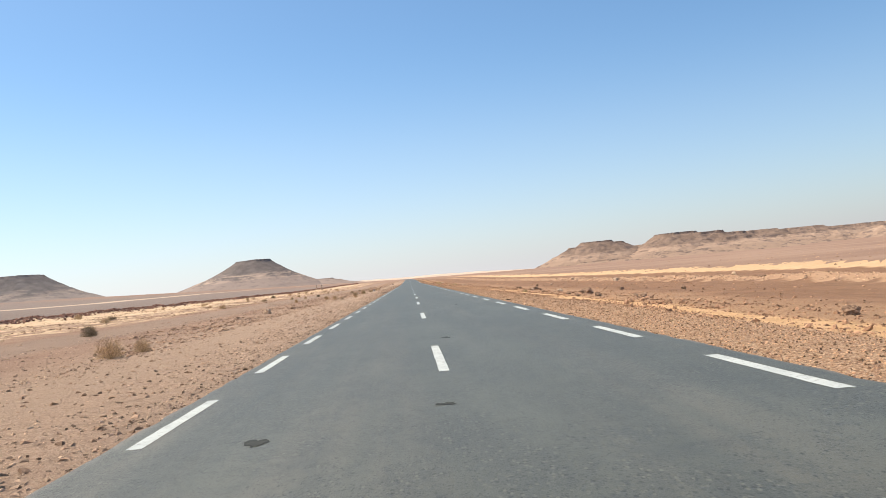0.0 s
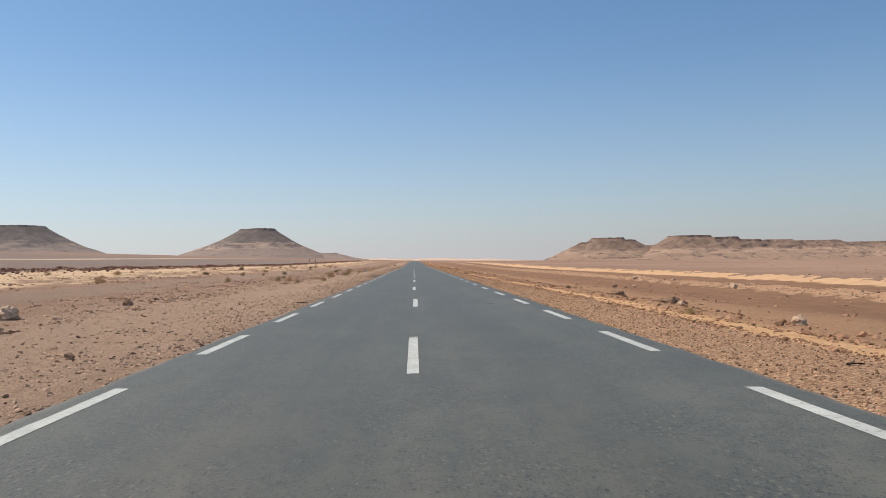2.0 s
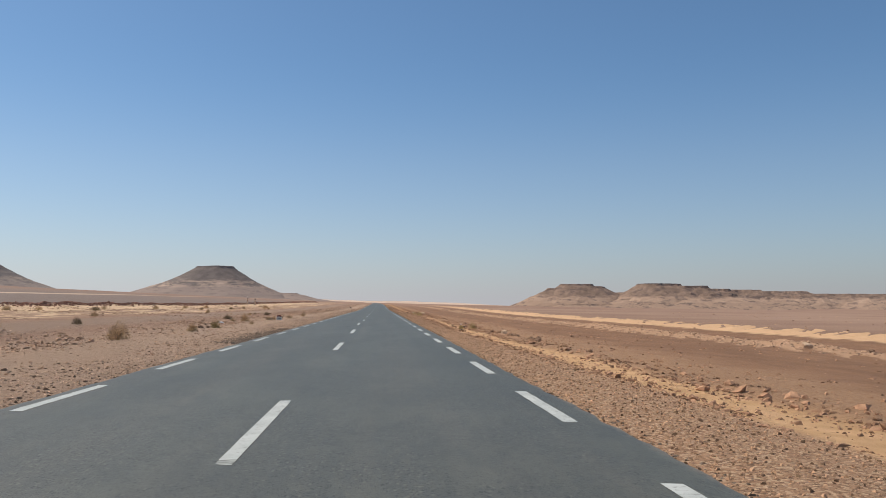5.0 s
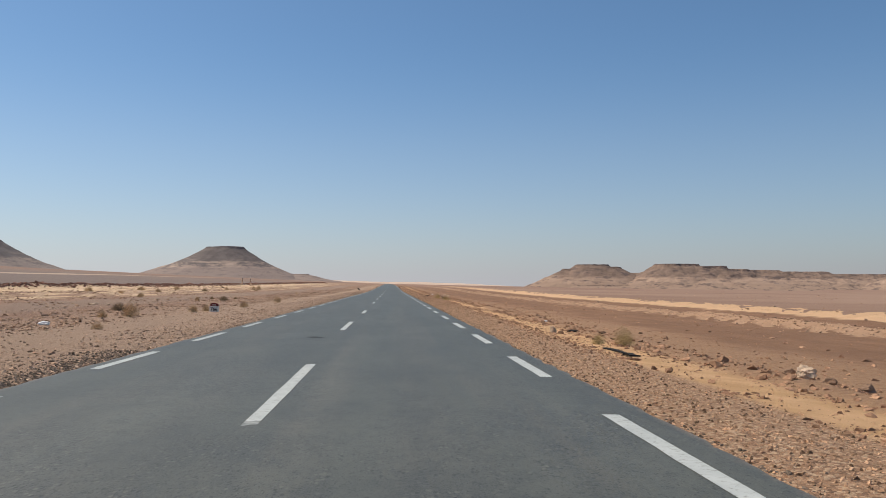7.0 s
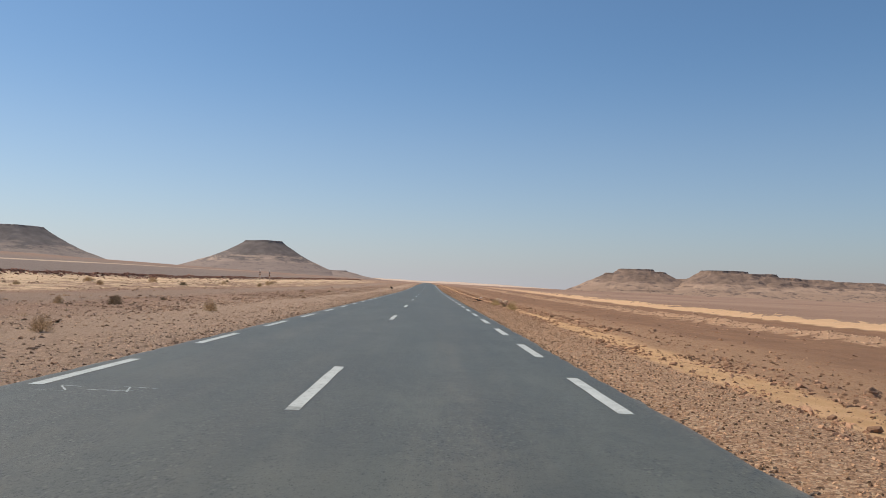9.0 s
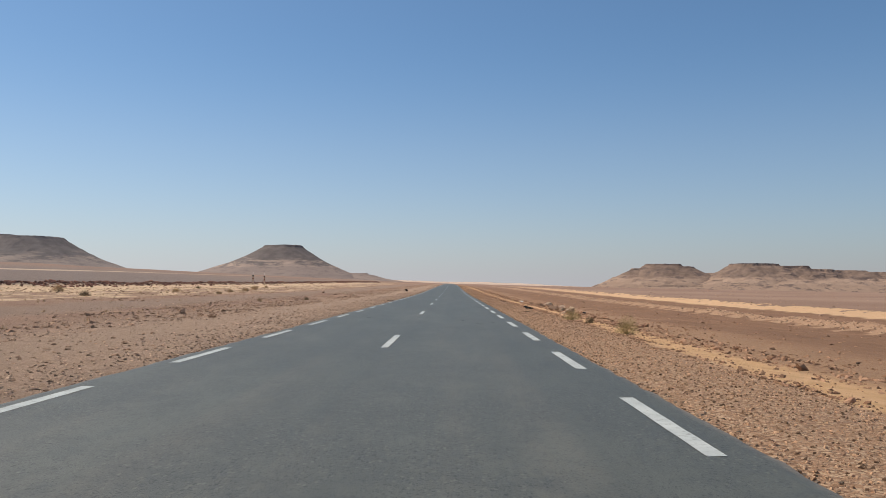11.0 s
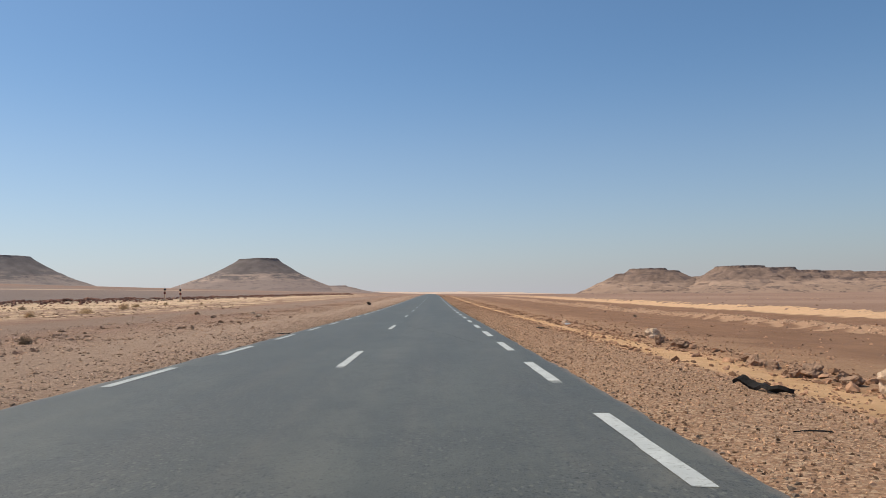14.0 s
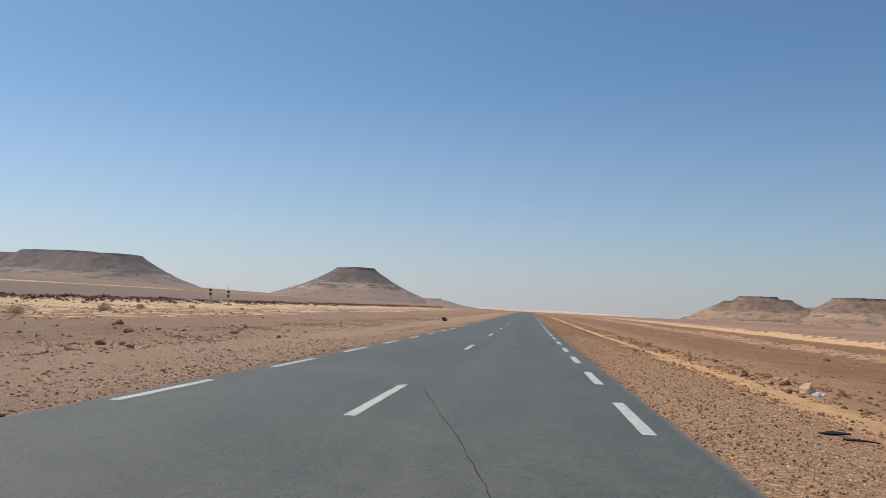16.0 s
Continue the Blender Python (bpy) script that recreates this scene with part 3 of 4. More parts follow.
# ---- far hills ----
def hill(name, label, caps, box, step, base, steep, reach, power, material, seed, rough=4.0, skew=0.0):
    """A flat-topped hill: tops are capsules (x0, y0, x1, y1, radius, height); below a cliff the talus falls concavely over reach metres."""
    xs, ys = np.arange(box[0], box[2], step), np.arange(box[1], box[3], step)
    X, Y = np.meshgrid(xs, ys)
    warp = rough * vnoise(X, Y, 45, seed, 4) + 0.5 * rough * vnoise(X, Y, 14, seed + 3, 2)
    Z, rim = np.full(X.shape, base - 12.0), np.zeros(X.shape, bool)
    for x0, y0, x1, y1, r, h in caps:
        dx, dy = x1 - x0, y1 - y0
        s = np.clip(((X - x0) * dx + (Y - y0) * dy) / max(dx * dx + dy * dy, 1e-6), 0, 1)
        d = np.hypot(X - x0 - s * dx, Y - y0 - s * dy) - r + warp
        gully = 1 + 0.10 * vnoise(X, Y, 70, seed + 9, 2) + skew * np.clip((X - x0 - s * dx) / (np.abs(d) + r), -1, 1)
        u = np.clip(1 - d / (reach * gully), 0, 1)
        talus = base - 12 + (h - steep - base + 12) * u**power
        k = np.clip(d / (0.35 * steep + 0.5), 0, 1)
        cliff = steep * (1 + 0.7 * vnoise(X, Y, 26, seed + 8, 2))
        z = np.where(d <= 0, h + 0.9 * vnoise(X, Y, 22, seed + 5), np.maximum(talus, h - cliff * k - 400 * (k >= 1)))
        rim |= (d <= 0.35 * steep + 0.5 + step) & (z > Z - 0.5) & (h > 0.5 * (caps[0][5] + base))
        Z = np.maximum(Z, z + 0.8 * vnoise(X, Y, 9, seed + 6, 2) * (d > 0))
    grown = np.clip((Z - base + 12) / 15, 0, 1)
    Z = (ground_z(X, Y) - 3) * (1 - grown) + Z * grown
    pts, quads = np.stack([X, Y, Z], -1).reshape(-1, 3), grid_faces(len(xs), len(ys))
    foot = np.array((caps[0][0], caps[0][1], base), float)
    ob = empty(name, pose(*foot))
    on_top = rim.ravel()[quads].all(1)
    for piece, pick in (("slope", ~on_top), ("cap_rock", on_top)):
        used, index = np.unique(quads[pick], return_inverse=True)
        child = new(piece, mesh_of(piece, pts[used] - foot, index.reshape(-1, 4), material))
        child.parent = ob
    return tagged(ob, label, "hill")


# both mesas: aerial haze mixed into the rock colours as grey
M_HAZED_MESA = mesa_material("hazed_mesa_rock", 18, 79.5, 80, (0.198, 0.171, 0.162), (0.300, 0.240, 0.212), (0.46, 0.355, 0.29), (0.160, 0.137, 0.130))
M_HAZED_MESA2 = mesa_material("hazed_mesa_rock_far", 24, 103.5, 104, (0.205, 0.183, 0.177), (0.285, 0.238, 0.215), (0.37, 0.30, 0.255), (0.168, 0.150, 0.145))
M_RIDGE = mesa_material("ridge_rock", -10, 46.0, 48, (0.282, 0.203, 0.16), (0.345, 0.246, 0.186), (0.44, 0.32, 0.243), (0.130, 0.100, 0.094), 0.8, 0.55)
# ground colour paled to carry the haze at the horizon
M_HAZED_RISE = plain_material("far_hazed_ground", (0.56, 0.43, 0.34), 0.95, 0.12, 0.02)
hill("mesa", "flat-topped brown mesa with banded talus slopes", [(-342, 1768, -330, 1768, 31, 80), (-235, 1768, -172, 1768, 6, 25), (-150, 1768, -118, 1768, 4, 11.5)], (-640, 1470, -30, 2050), 4.0, 18, 2.0, 245, 2.15, M_HAZED_MESA, 3, 2.5, -0.16)
hill("mesa", "broad dark mesa with a stepped flat top", [(-985, 1925, -930, 1915, 72, 104), (-1080, 1945, -1030, 1940, 66, 110), (-1400, 2000, -1140, 1975, 80, 104), (-765, 1905, -740, 1905, 10, 32)], (-1760, 1480, -480, 2380), 7.0, 22, 2.2, 300, 2.1, M_HAZED_MESA2, 5, 4.0)
hill("butte", "sandy butte with a thin dark rock cap", [(425, 1818, 446, 1818, 26, 47), (462, 1822, 488, 1826, 14, 42), (374, 1812, 382, 1812, 8, 37.5), (480, 1835, 560, 1835, 8, 29), (380, 1720, 520, 1710, 5, 3), (516, 1745, 545, 1750, 10, 15)], (230, 1600, 640, 1990), 2.8, -8, 2.5, 120, 1.1, M_RIDGE, 7, 5.0)
hill("ridge", "long sandy ridge with a dark broken rim", [(598, 1800, 640, 1808, 28, 48), (640, 1808, 700, 1815, 28, 43.5), (700, 1815, 765, 1835, 24, 37), (600, 1752, 660, 1745, 5, 27), (690, 1740, 760, 1748, 8, 24), (505, 1835, 600, 1832, 8, 29), (560, 1690, 800, 1700, 5, 4)], (400, 1540, 960, 2050), 3.2, -8, 3, 155, 1.2, M_RIDGE, 9, 9.0)
hill("plateau", "far pale plateau edge along the horizon", [(820, 2080, 930, 2065, 40, 40), (930, 2065, 1050, 2050, 40, 36), (1050, 2050, 1330, 2080, 45, 30), (1330, 2080, 2400, 2350, 60, 26), (930, 1960, 980, 1965, 5, 20), (1180, 1930, 1260, 1940, 8, 18)], (640, 1720, 2700, 2700), 8.0, -10, 2.5, 190, 1.4, M_RIDGE, 11, 16.0)


def low_rise(name, label, x0, x1, y, height, depth, seed, material):
    """A low swell of ground at the horizon."""
    xs, ys = np.linspace(x0, x1, 120), np.linspace(y - depth, y + depth, 24)
    X, Y = np.meshgrid(xs, ys)
    u = (X - x0) / (x1 - x0)
    Z = ground_z(X, Y) - 2 + (height + 2) * np.sin(np.pi * u) ** 0.6 * np.cos((Y - y) / depth * np.pi / 2) * (0.8 + 0.3 * vnoise(X, Y, 160, seed))
    return tagged(new(name, mesh_of(name, np.stack([X, Y, Z], -1).reshape(-1, 3), grid_faces(120, 24), material, True)), label, "hill")


low_rise("low_rise", "low pale rise on the horizon beyond the road", -420, 700, 3600, 13, 350, 21, M_HAZED_RISE)
low_rise("low_rise", "gentle brown saddle between two mesas", -820, -300, 1900, 6, 260, 23, M_HAZED_MESA)

# ---- painted haze: a glowing shell round the horizon ----
def haze_glow_material():
    """Haze painted as glow on a shell: dense at the ground, thinning with height, brighter towards the sun."""
    m = Mat("painted_haze_glow")
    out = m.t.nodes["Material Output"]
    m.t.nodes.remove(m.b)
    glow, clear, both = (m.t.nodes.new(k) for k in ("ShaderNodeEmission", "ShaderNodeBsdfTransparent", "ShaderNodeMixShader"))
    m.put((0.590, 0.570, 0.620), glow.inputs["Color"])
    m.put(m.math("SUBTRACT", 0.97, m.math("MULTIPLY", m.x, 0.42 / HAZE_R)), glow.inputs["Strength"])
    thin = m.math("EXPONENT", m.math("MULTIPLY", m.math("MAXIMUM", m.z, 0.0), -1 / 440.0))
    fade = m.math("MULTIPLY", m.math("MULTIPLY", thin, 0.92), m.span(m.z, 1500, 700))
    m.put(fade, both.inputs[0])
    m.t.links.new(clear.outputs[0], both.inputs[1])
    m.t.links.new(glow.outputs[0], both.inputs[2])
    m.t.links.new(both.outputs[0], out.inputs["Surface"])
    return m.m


# added emissive ring; its glow lightens the low sky like haze
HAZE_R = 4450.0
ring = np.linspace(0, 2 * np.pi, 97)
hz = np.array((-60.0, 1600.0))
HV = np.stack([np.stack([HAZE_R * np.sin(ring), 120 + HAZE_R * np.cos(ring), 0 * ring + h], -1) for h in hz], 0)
haze = new("backdrop", mesh_of("backdrop", HV.reshape(-1, 3), grid_faces(97, 2), haze_glow_material(), True))
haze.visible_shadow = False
tagged(haze, "glowing shell painted as pale haze along the desert horizon", "haze", kind="structure")

# ---- loose stones ----
rng = np.random.default_rng(11)


def along(n, y0, y1, tail=0.2, reach=260):
    """Places along the road, thinning out beyond y1."""
    y = rng.uniform(y0, y1, n)
    late = rng.uniform(0, 1, n) < tail
    return np.where(late, y1 + reach * rng.uniform(0, 1, n) ** 1.7, y)


def band(n, lo, hi, y0=-2, y1=300, pull=1.0):
    """Places in a strip along the road, denser towards its first edge for pull above 1."""
    return lo + (hi - lo) * rng.uniform(0, 1, n) ** pull, along(n, y0, y1)


def sizes(n, lo, hi, power=3.0):
    return lo + (hi - lo) * rng.uniform(0, 1, n) ** power


x, y = band(198000, 3.98, 7.4, 0, 285, 1.1)
keep = (x < 6.75 + berm_swing(y) + 0.35 * vnoise(x, y, 3, 71)) | (rng.uniform(0, 1, len(x)) < 0.12)
x, y = x[keep], y[keep]
stones("loose_gravel", x, y, sizes(len(x), 0.012, 0.042, 2.0) * np.where(y > 285, 1.5, 1), M_GRAVEL, rng, "tan gravel strewn over the road shoulder", True, 0.9, 0.22, 0.026)
x, y = band(100000, -3.65, -15.0, 0, 295, 1.6)
keep = (np.abs(x + 7.0 + 0.7 * vnoise(x, y, 12, 51)) > 0.9) | (rng.uniform(0, 1, len(x)) < 0.2)
keep &= (vnoise(x, y, 2.6, 59) > -0.2) | (rng.uniform(0, 1, len(x)) < 0.45)
x, y = x[keep], y[keep]
stones("loose_gravel", x, y, sizes(len(x), 0.018, 0.088, 3.0), M_STONY, rng, "grey-tan gravel and small stones beside the road", True, 0.6, 0.25, 0.045)
y = along(40000, 0, 290, 0.1)
x = np.where(rng.uniform(0, 1, 40000) < 0.68, -3.8 - np.abs(rng.normal(0, 1.1, 40000)), -9.2 + rng.normal(0, 0.9, 40000))
keep = vnoise(x, y, 1.8, 81) + 0.5 * vnoise(x, y, 7, 82) > -0.12
stones("loose_gravel", x[keep], y[keep], sizes(keep.sum(), 0.022, 0.068, 2.2), M_STONY, rng, "close-lying tan stones along the verge", True, 0.6, 0.28)
x = -3.72 - np.abs(rng.normal(0, 0.28, 5000))
y = along(5000, 0, 300)
keep = vnoise(x, y, 9, 57) + 0.5 * vnoise(x, y, 2, 58) > -0.05
stones("asphalt_crumbs", x[keep], y[keep], sizes(keep.sum(), 0.025, 0.10, 2.8), M_VERGE, rng, "dark broken asphalt along the road's edge")
x = -3.75 - np.abs(rng.normal(0, 0.45, 4000))
y = rng.uniform(113, 131, 4000)
stones("asphalt_crumbs", x, y, sizes(len(x), 0.02, 0.08, 2.4), M_CRUMB, rng, "dark crushed asphalt spread on the verge")
x = 4.0 + np.abs(rng.normal(0, 0.12, 5000))
y = rng.uniform(0, 300, 5000)
stones("asphalt_crumbs", x, y, sizes(len(x), 0.015, 0.06, 2.5), M_CRUMB, rng, "fine dark crumbs along the road's edge")
x, y = band(8000, -4.0, -11.0, 0, 290, 1.0)
keep = vnoise(x, y, 3.5, 63) > -0.1
stones("scattered_stones", x[keep], y[keep], sizes(keep.sum(), 0.05, 0.15, 2.8), M_ROCK, rng, "fist-sized brown stones on the verge", True, 0.55)
x, y = band(46000, -8.5, -38.0, 0, 340, 1.15)
keep = vnoise(x, y, 5, 53) + 0.5 * vnoise(x, y, 1.6, 54) > np.where(np.abs(x + 16.5) < 3, 0.45, 0.08)
x, y = x[keep], y[keep]
stones("scattered_stones", x, y, sizes(len(x), 0.04, 0.26, 3.4), M_ROCK, rng, "brown stones strewn over dusty ground", True, 0.6)
x, y = band(26000, -8.3, -12.5, 0, 320, 1.0)
keep = vnoise(x * 1.6, y, 7, 61) + 0.6 * vnoise(x, y, 1.5, 62) > 0.15
stones("scattered_stones", x[keep], y[keep], sizes(keep.sum(), 0.04, 0.20, 2.8), M_ROCK, rng, "flat brown stones in loose bands", True, 0.55)
y = along(20000, 0, 310)
x = 8.45 + berm_swing(y) + np.abs(rng.normal(0, 1.1, 20000)) * rng.choice((-0.25, 1.0), 20000)
keep = vnoise(x, y, 5, 31) > -0.35
stones("berm_rubble", x[keep], y[keep], sizes(keep.sum(), 0.025, 0.14, 2.5), M_CLOD, rng, "brown rubble along a sandy berm")
y = along(1900, 0, 330)
x = 8.7 + berm_swing(y) + rng.normal(0, 0.38, 1900)
keep = vnoise(x * 0.4, y, 5, 31) > -0.2
stones("berm_clods", x[keep], y[keep], sizes(keep.sum(), 0.07, 0.28, 2.2), M_CLOD, rng, "larger brown clods on a sandy berm", False)
y = along(15000, 0, 310)
x = 6.85 + berm_swing(y) + rng.normal(0, 0.24, 15000)
keep = vnoise(x * 0.5, y, 4, 32) > -0.2
stones("berm_rubble", x[keep], y[keep], sizes(keep.sum(), 0.025, 0.12, 2.8), M_CLOD, rng, "brown rubble at the gravel shoulder's foot")
y = along(7000, 0, 310)
x = rng.uniform(7.1, 8.7, 7000) + berm_swing(y)
keep = vnoise(x, y, 3.5, 73) + 0.5 * vnoise(x, y, 1.2, 74) > 0.05
stones("scattered_stones", x[keep], y[keep], sizes(keep.sum(), 0.025, 0.12, 2.6), M_CLOD, rng, "brown stones scattered over a strip of sand")
y = along(1300, 0, 320)
x = 6.9 + berm_swing(y) + rng.normal(0, 0.2, 1300)
keep = vnoise(x * 0.4, y, 4, 35) > -0.1
stones("berm_clods", x[keep], y[keep], sizes(keep.sum(), 0.06, 0.20, 2.2), M_CLOD, rng, "brown clods in a line at the gravel's edge", False)
y = along(16000, 0, 320)
x = 9.0 + berm_swing(y) + 5.0 * rng.uniform(0, 1, 16000) ** 1.7
keep = vnoise(x, y, 4, 91) + 0.5 * vnoise(x, y, 1.3, 92) > -0.15
stones("scattered_stones", x[keep], y[keep], sizes(keep.sum(), 0.025, 0.13, 3.0), M_CLOD, rng, "brown stones thinning out behind the berm", True, 0.7, 0.3, 0.05)
x, y = band(5200, 10.0, 25.0, 0, 360)
stones("scattered_stones", x, y, sizes(len(x), 0.03, 0.22, 4.5), M_CLOD, rng, "small stones on the brown graded plain")
x = 27.0 + rng.normal(0, 1.1, 19000)
y = rng.uniform(20, 400, 19000)
keep = vnoise(x, y, 7, 33) > -0.65
stones("berm_rubble", x[keep], y[keep], sizes(keep.sum(), 0.03, 0.22, 3.0), M_EARTH, rng, "pinkish broken earth along the second berm", True, 0.7, 0.3, 0.08)
x = -40.5 + rng.normal(0, 0.9, 20000)
y = rng.uniform(30, 620, 20000)
keep = vnoise(x, y, 9, 34) > -0.45
stones("rubble_ridge", x[keep], y[keep], sizes(keep.sum(), 0.10, 0.50, 2.2), M_DARK, rng, "dark red-brown rubble heaped in a ridge", True, 0.8)
x, y = band(4200, 30.0, 160.0, 20, 700)
stones("scattered_stones", x, y, sizes(len(x), 0.08, 0.5, 4), M_ROCK, rng, "stones scattered on the far sandy plain")


# ---- rocks ----
def rock(x, y, size, seed, material, label, flat=0.75):
    bm = bmesh.new()
    bmesh.ops.create_icosphere(bm, subdivisions=4, radius=0.5)
    r = random.Random(seed)
    off = Vector((r.uniform(0, 50), r.uniform(0, 50), r.uniform(0, 50)))
    cuts = [(Vector((r.uniform(-1, 1), r.uniform(-1, 1), r.uniform(-0.5, 1))).normalized(), r.uniform(0.28, 0.42)) for _ in range(7)]
    for v in bm.verts:
        for nrm, d in cuts:
            over = v.co.dot(nrm) - d
            if over > 0:
                v.co -= nrm * over * 0.9
        v.co *= 1 + 0.34 * noise.noise(v.co * 2.6 + off) + 0.22 * noise.noise(v.co * 6 + off) + 0.13 * noise.noise(v.co * 13 + off) + 0.05 * noise.noise(v.co * 26 + off)
    bm.transform(Matrix.Diagonal((size * r.uniform(0.9, 1.2), size * r.uniform(0.8, 1.0), size * flat, 1)))
    ob = part("rock", bm, material)
    ob.location = (x, y, float(ground_z(x, y)) + size * flat * 0.26)
    ob.rotation_euler = (0, 0, r.uniform(0, 6.28))
    return tagged(ob, label, "rock", "roadside rocks")


PALE_LABEL = "pale angular rock lying on the sandy berm"
BROWN_LABEL = "brown weathered rock lying beside the road"
for k, (x, y, s) in enumerate(((9.28, 239.93, 0.34), (9.2, 62.64, 0.3), (27.5, 67.9, 0.5), (27.3, 118.9, 0.5), (16.2, 93.6, 0.28), (-10.2, 267.2, 0.38), (8.86, 90.6, 0.16), (8.6, 224.3, 0.64), (9.0, 223.2, 0.55), (8.0, 218.95, 0.30), (8.06, 126.85, 0.42), (-15.3, 160.0, 0.4), (-14.6, 160.4, 0.28), (9.9, 242.4, 0.6), (6.36, 138.9, 0.22), (10.1, 55.9, 0.42), (-10.4, 56.2, 0.62), (-11.9, 272.7, 0.55), (8.5, 253.6, 0.4), (24.5, 96.0, 0.7), (25.8, 128.0, 0.6))):
    rock(x, y, s, 100 + k, M_PALE, PALE_LABEL, 1.25 if s == 0.22 else 0.35 if x < -10 and 100 < y < 200 else 0.75)
BROWN_START = ((9.6, 14, 0.48), (10.2, 19, 0.44), (9.4, 33.5, 0.4), (9.55, 35.2, 0.34), (8.82, 39.3, 0.34), (8.17, 40.9, 0.3), (8.5, 45.1, 0.3), (-5.2, 47.6, 0.18), (10.29, 47.7, 0.6), (9.9, 48.3, 0.38), (16.3, 48.5, 0.4), (10.33, 49.1, 0.7), (13.5, 52.5, 0.38), (-9.6, 62.5, 0.35), (10.2, 65.1, 0.28), (9.67, 65.3, 0.36), (9.45, 65.6, 0.3), (9.9, 65.6, 0.56), (9.1, 70.9, 0.4), (9.38, 71.3, 0.48), (9.36, 72.6, 0.4))
BROWN_MIDDLE = ((9.53, 73.2, 0.44), (9.05, 80.5, 0.25), (8.84, 81, 0.38), (7.7, 84.7, 0.18), (14.2, 91.5, 0.36), (14.96, 91.5, 0.2), (8.44, 119.5, 0.4), (8.7, 122.6, 0.3), (8.62, 126.1, 0.26), (28.7, 126.6, 0.4), (8.38, 126.65, 0.26), (7.92, 127.1, 0.22), (-8.9, 128.6, 0.26), (-8.5, 129, 0.3), (-8.2, 129.4, 0.22), (9.3, 157.5, 0.26), (-8.06, 203.69, 0.3), (-9.97, 205.92, 0.34), (8.5, 216.4, 0.2), (8.48, 217.24, 0.27), (8.22, 218.65, 0.38), (8.42, 225.21, 0.34))
BROWN_END = ((8.49, 225.67, 0.28), (8.49, 226.71, 0.42), (8.36, 226.93, 0.4), (8.25, 226.96, 0.3), (8.49, 228.39, 0.36), (8.43, 229.14, 0.42), (8.56, 229.87, 0.3), (8.78, 235, 0.45), (8.78, 235.72, 0.32), (8.68, 237.06, 0.4), (9.85, 239, 0.4), (9.9, 241, 0.36), (-8.94, 248, 0.15), (-9.38, 248.2, 0.19), (-8.64, 255.3, 0.22), (-9.7, 255.7, 0.26), (-9.2, 255.9, 0.19), (-11.4, 260.5, 0.31), (-13.2, 263.2, 0.31), (-7.73, 265.5, 0.22), (20, 285, 0.4), (20.5, 300, 0.3))
for k, (x, y, s) in enumerate(BROWN_START + BROWN_MIDDLE + BROWN_END):
    rock(x, y, s, 200 + k, M_ROCK, BROWN_LABEL, 0.75)


rock(-7.0, 321.5, 0.5, 330, M_BLACKROCK, "upright black rock beside the road", 1.15)
for k, (x, y, s) in enumerate(((-7.9, 321.0, 0.22), (-8.8, 321.6, 0.28), (-9.6, 320.6, 0.2))):
    rock(x, y, s, 340 + k, M_PALE, "small pale stone beside a black rock")


# ---- dry shrubs and straw ----
def bush(name, stems, sprays, radius, height, material, seed, thick=1.0):
    """A rounded dry shrub: woody stems fan from one root into a dome of fine crossing twigs."""
    r = np.random.default_rng(seed)
    v, f = [], []

    def twig(p, q, w0):
        d = q - p
        side = np.cross(d, r.normal(0, 1, 3))
        side /= np.linalg.norm(side) + 1e-9
        other = np.cross(d, side)
        other /= np.linalg.norm(other) + 1e-9
        k = len(v)
        for an in (0.0, 2.094, 4.189):
            v.append(p + thick * w0 * (side * math.cos(an) + other * math.sin(an)))
        v.append(q)
        for i in range(3):
            f.append((k + i, k + (i + 1) % 3, k + 3))

    lumps = [(r.uniform(0, 6.28), r.uniform(0.75, 1.12)) for _ in range(5)]

    def shell(a, up):
        grow = np.mean([s * (1 + 0.25 * math.cos(a - b)) for b, s in lumps])
        return np.array((math.cos(a) * math.cos(up) * radius, math.sin(a) * math.cos(up) * radius, 0.06 * height + math.sin(up) * height)) * grow

    for _ in range(stems):
        a, up = r.uniform(0, 6.283), math.asin(r.uniform(0.1, 1.0))
        tip = shell(a, up) * r.uniform(0.75, 1.0)
        mid = tip * 0.5 + np.array((0, 0, 0.06 * height)) + r.normal(0, 0.03, 3)
        twig(np.array((0, 0, -0.02)) + r.normal(0, 0.02, 3), mid, 0.014)
        twig(mid, tip, 0.008)
    for _ in range(sprays):
        a, up = r.uniform(0, 6.283), math.asin(r.uniform(0.0, 1.0))
        s = shell(a, up)
        p = s * r.uniform(0.35, 0.95)
        d = s / np.linalg.norm(s) + r.normal(0, 0.55, 3) + np.array((0, 0, 0.25))
        twig(p, p + d / np.linalg.norm(d) * r.uniform(0.08, 0.2), 0.0055)
    return mesh_of(name, v, f, material)


straw_bushes = [bush("shrub", 36, 950, 0.5, 0.72, M_STRAW, s) for s in (1, 2, 3)]
wispy_bushes = [bush("shrub", 90, 1500, 0.5, 0.68, M_WISPY, s, 0.45) for s in (6, 7)]
olive_bushes = [bush("shrub", 40, 1000, 0.5, 0.75, M_OLIVE, s) for s in (8, 9)]
dark_bushes = [bush("shrub", 36, 1100, 0.52, 0.6, M_SCRUB, s) for s in (4, 5)]
